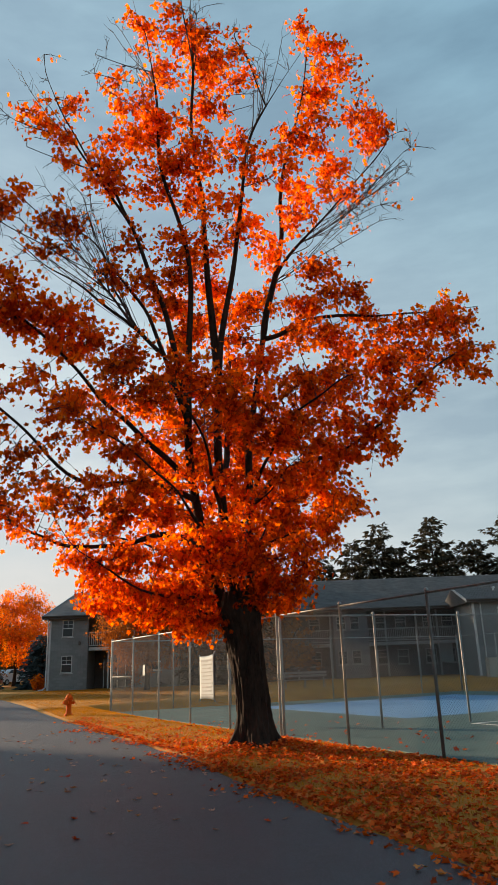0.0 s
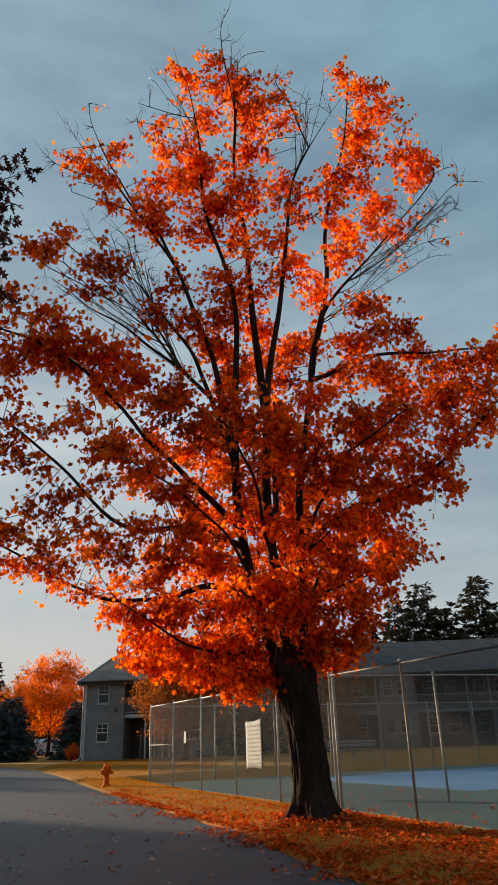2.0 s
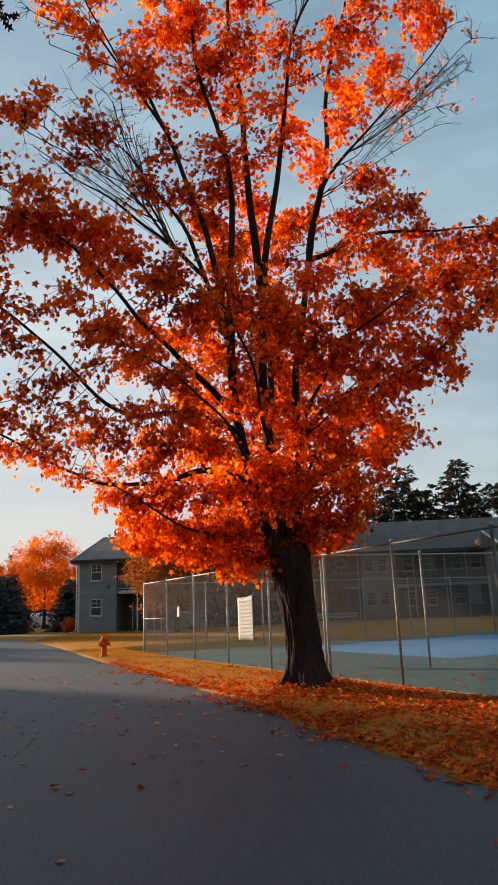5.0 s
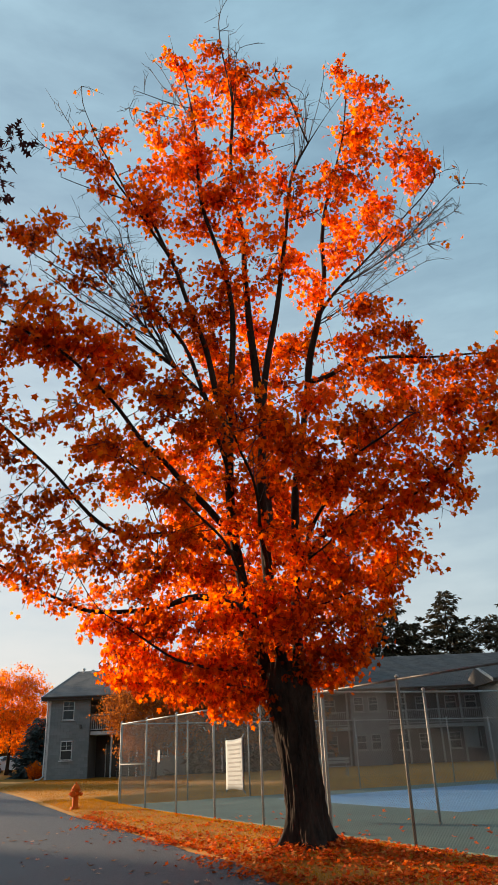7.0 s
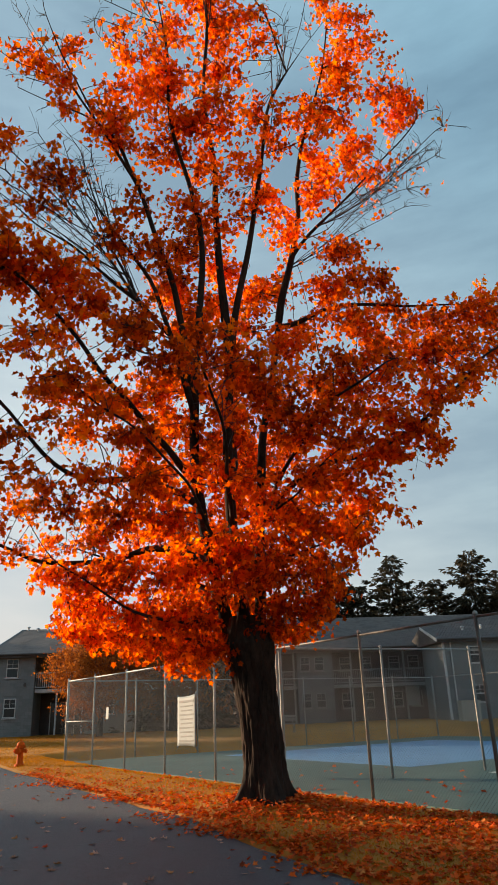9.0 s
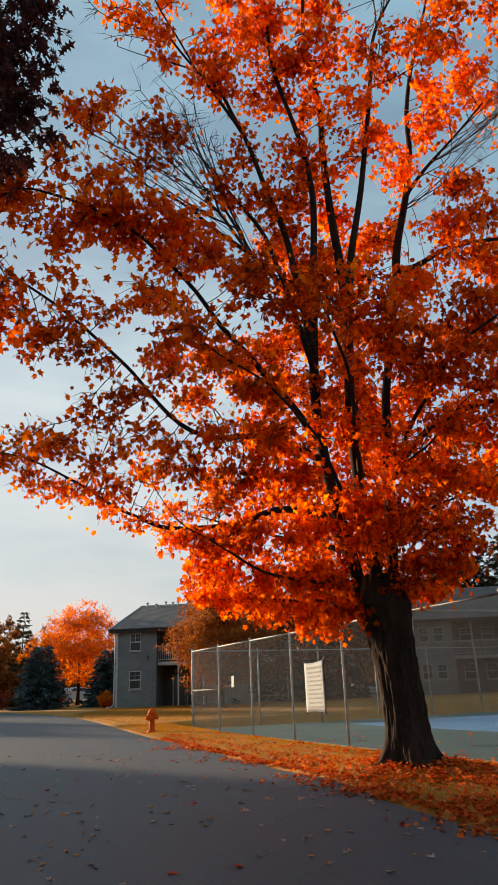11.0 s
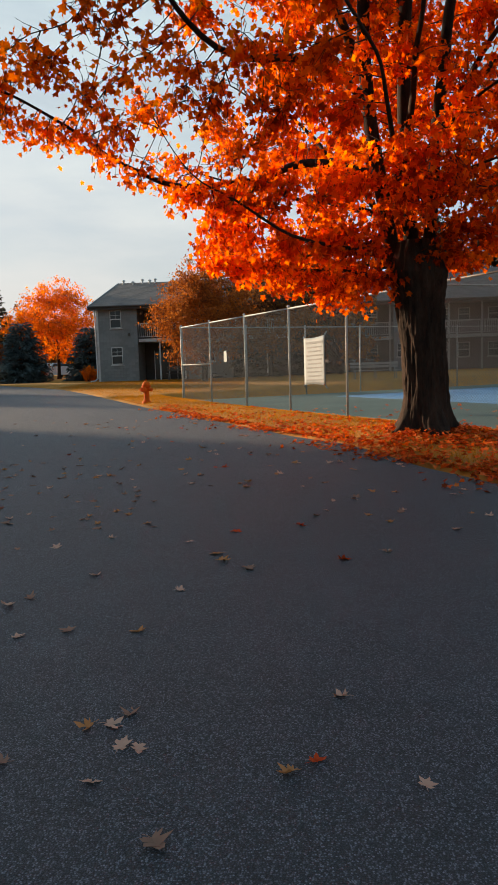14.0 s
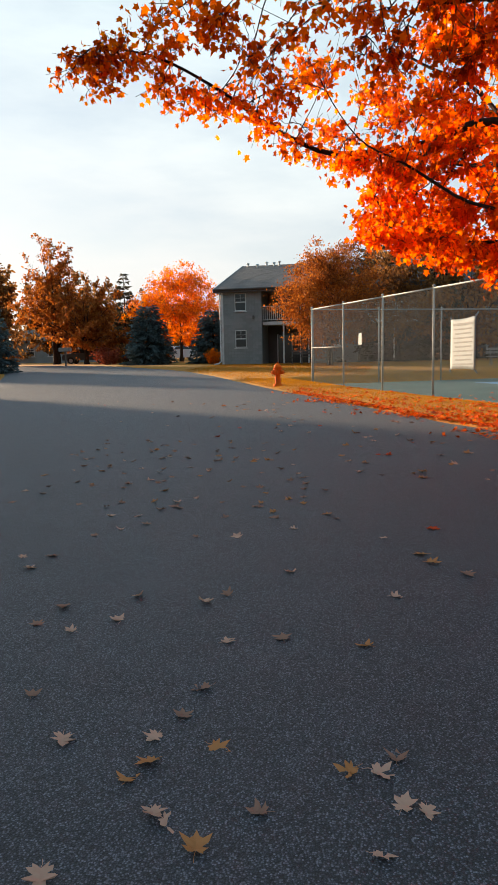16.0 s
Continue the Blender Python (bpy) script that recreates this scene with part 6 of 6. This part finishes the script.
rng_f, fx, fy, ff = verge_points(24000, 8, 8.0, 31.0)
drift = np.array([noise.noise(Vector((x * 0.9, y * 0.9, 4.2))) for x, y in zip(fx, fy)])
w_keep = (np.exp(-((fx - 1.0) ** 2 + (fy - 16.6) ** 2) / 34) * 0.95 + 0.04 + 0.12 * (ff < 0.25)) * np.clip(0.8 + 1.3 * drift, 0.15, 1.4)
keep = rng_f.uniform(0, 1, len(fx)) < w_keep
litter("orange and red maple leaves lying on the grass verge", rng_f, fx[keep], fy[keep], 0.082)
# leaves heaped round the maple's foot
n_h = 420
ha, hr = rng_f.uniform(0, 6.28, n_h), 0.42 + np.abs(rng_f.normal(size=n_h)) * 0.40
litter("orange and red leaves heaped round the maple's foot", rng_f, TREE.x + hr * np.cos(ha), TREE.y + hr * np.sin(ha), 0.085, MAPLE_HALF, 0.05)
# leaves blown along the road's edge
n_e = 3600
ey = 8 + 22 * rng_f.uniform(0, 1, n_e) ** 1.4
heap = np.array([noise.noise(Vector((1.7, y * 0.75, 8.8))) for y in ey])
ex = np.interp(ey, EDGE_Y, EDGE_X) + 0.16 - np.abs(rng_f.normal(size=n_e)) * np.clip(0.32 + 0.55 * heap, 0.16, 0.7)
keep = rng_f.uniform(0, 1, n_e) < np.clip(0.7 + 1.0 * heap, 0.42, 1)
ex, ey = ex[keep], ey[keep]
litter("brown and orange leaves blown along the road's edge", rng_f, ex, ey, 0.08)
cu, cv = rng_f.uniform(9, 26, 110), rng_f.exponential(2.2, 110) + 0.15
lc = P1.x + ALONG.x * cu + ACROSS.x * cv, P1.y + ALONG.y * cu + ACROSS.y * cv
me = leaf_mesh("court_leaves", np.stack([lc[0], lc[1], np.full(110, 0.012)], 1), rng_f.normal(size=(110, 3)) * np.array([1, 1, 0.2]), rng_f.normal(size=(110, 3)) * 0.3 + np.array([0, 0, 1]), 0.11 * rng_f.uniform(0.7, 1.3, 110), MAPLE_HALF, M_FALLEN, 0.35)
tagged(part("leaf_litter", me), "a few fallen leaves scattered on the court", "fallen leaves", kind="stuff")


# single leaves on the asphalt
BIG_HALF = [(0.0, -0.02), (0.13, -0.12), (0.30, -0.16), (0.28, -0.04), (0.50, 0.04), (0.40, 0.14), (0.24, 0.22), (0.48, 0.36), (0.62, 0.62), (0.46, 0.56), (0.22, 0.52), (0.24, 0.70), (0.13, 0.78), (0.0, 1.05)]


def fallen_material(name, c0, c1):
    return leaf_material(name, [(0.0, c0), (1.0, c1)], 0.15, 9.0, 0.6, 0.7)


M_DRY = [fallen_material("dry_tan_leaf", (0.46, 0.25, 0.18), (0.70, 0.43, 0.32)), fallen_material("dry_brown_leaf", (0.22, 0.115, 0.085), (0.40, 0.23, 0.165)),
         fallen_material("red_leaf", (0.42, 0.04, 0.012), (0.66, 0.09, 0.02)), fallen_material("ochre_leaf", (0.40, 0.16, 0.06), (0.58, 0.27, 0.11))]


def road_leaf(x, y, size, mat, rng):
    """One curled dry maple leaf with its stalk."""
    b = Build()
    h = BIG_HALF
    cup, roll = rng.uniform(0.15, 0.8), rng.normal() * 0.4
    def lift(px, py):
        return cup * px * px * 1.2 + 0.5 * cup * (py - 0.4) ** 2 + roll * px * 0.25 + 0.03 * rng.normal()
    mid = [(0.0, t) for t in (-0.02, 0.18, 0.36, 0.54, 0.78, 1.05)]
    vs = [(0, q, lift(0, q)) for _, q in mid]
    out_r = [(px, py, lift(px, py)) for px, py in h[1:-1]]
    out_l = [(-px * rng.uniform(0.85, 1.1), py, lift(-px, py)) for px, py in h[1:-1]]
    nm, no = len(vs), len(out_r)
    vs = vs + out_r + out_l
    near = [min(range(nm), key=lambda k: abs(mid[k][1] - (py * 0.9))) for _, py in h[1:-1]]
    fs = []
    for s, base in ((1, nm), (-1, nm + no)):
        chain = [0] + [base + k for k in range(no)] + [nm - 1]
        sp = [0] + near + [nm - 1]
        for k in range(len(chain) - 1):
            a, c = chain[k], chain[k + 1]
            m0, m1 = sp[k], sp[k + 1]
            poly = [a, c] + list(range(m1, m0 - 1, -1)) if m1 >= m0 else [a, c] + list(range(m1, m0 + 1))
            clean = [p for i, p in enumerate(poly) if p not in poly[:i]]
            if len(clean) >= 3:
                fs.append(tuple(clean if s > 0 else clean[::-1]))
    b.add(vs, fs)
    st = Build().tube([(0, -0.02, vs[0][2]), (0.05 * rng.normal(), -0.25, 0.05), (0.12 * rng.normal(), -0.5, 0.02)], [0.016, 0.012, 0.01], 4)
    b.add(st.v, st.f)
    b.v = [(p[0] * size, p[1] * size, p[2] * size) for p in b.v]
    ob = part("fallen_leaf", b, mat, smooth=False)
    zz = float(land(x, y)) + 0.012 + 0.025 * min(1.0, max(0.0, (float(np.interp(y, EDGE_Y, EDGE_X)) - x) / 3.0))
    ob.matrix_world = Matrix.Translation((x, y, zz + 0.004)) @ pose(0, 0, 0, rng.normal() * 8, rng.normal() * 8, rng.uniform(0, 360))
    return ob


rng_r = np.random.default_rng(12)
NAMES = ("dry tan maple leaf lying on the asphalt", "dry brown maple leaf lying on the asphalt", "red maple leaf lying on the asphalt", "ochre maple leaf lying on the asphalt")
PLACED = ((-5.23, 10.81, 0), (-4.86, 10.57, 3), (-4.71, 10.44, 0), (-4.65, 10.40, 0), (-4.50, 10.27, 3), (-4.80, 10.72, 3), (-4.60, 10.85, 3), (-4.85, 10.89, 0), (-4.78, 11.03, 1), (-4.75, 11.31, 1),
          (-4.79, 11.79, 0), (-5.07, 12.35, 0), (-5.47, 11.97, 0), (-4.04, 10.79, 3), (-3.96, 10.80, 0), (-3.88, 10.87, 1), (-3.86, 10.60, 0), (-3.78, 10.62, 0), (-3.94, 10.37, 0), (-4.03, 11.86, 3),
          (-4.49, 11.87, 1), (-4.32, 10.50, 1), (-4.95, 10.11, 0), (-3.11, 10.44, 3), (-3.03, 10.50, 2), (-2.85, 11.05, 0), (-3.03, 14.4, 2), (-3.68, 13.3, 3), (-3.45, 13.1, 1), (-2.6, 10.34, 0), (-3.61, 10.04, 1))
MORE = ((-6.70, 13.03), (-6.50, 13.06), (-6.53, 12.78), (-6.37, 13.63), (-6.24, 13.83), (-6.11, 14.58), (-6.54, 14.30), (-5.53, 13.70), (-5.17, 13.75), (-5.26, 14.76), (-4.60, 12.95), (-4.93, 12.47),
        (-5.50, 12.38), (-5.91, 12.14), (-5.67, 11.79), (-5.91, 11.85), (-3.42, 13.13), (-5.53, 11.08), (-3.92, 12.59))
for k, (x, y) in enumerate(MORE):
    tagged(road_leaf(x, y, rng_r.uniform(0.05, 0.085), M_DRY[k % 2], rng_r), NAMES[k % 2], "leaf", "leaves on the road")
for x, y, k in PLACED:
    tagged(road_leaf(x, y, rng_r.uniform(0.065, 0.098), M_DRY[k], rng_r), NAMES[k], "leaf", "leaves on the road")
for _ in range(170):
    y = rng_r.uniform(13.0, 27.0)
    x = float(np.interp(y, EDGE_Y, EDGE_X)) - rng_r.uniform(0.3, 8.5) * rng_r.uniform(0.3, 1.0)
    k = int(rng_r.choice((0, 0, 1, 1, 2, 3, 3)))
    tagged(road_leaf(x, y, rng_r.uniform(0.05, 0.10), M_DRY[k], rng_r), NAMES[k], "leaf", "leaves on the road")
# a looser drift of small leaves on the far half of the road
for _ in range(110):
    y = rng_r.uniform(14.0, 19.0)
    x = -3.6 - 0.26 * (y - 11.5) - rng_r.uniform(0.0, 3.4)
    k = int(rng_r.choice((0, 1, 1, 1, 3)))
    tagged(road_leaf(x, y, rng_r.uniform(0.05, 0.085), M_DRY[k], rng_r), NAMES[k], "leaf", "leaves on the road")
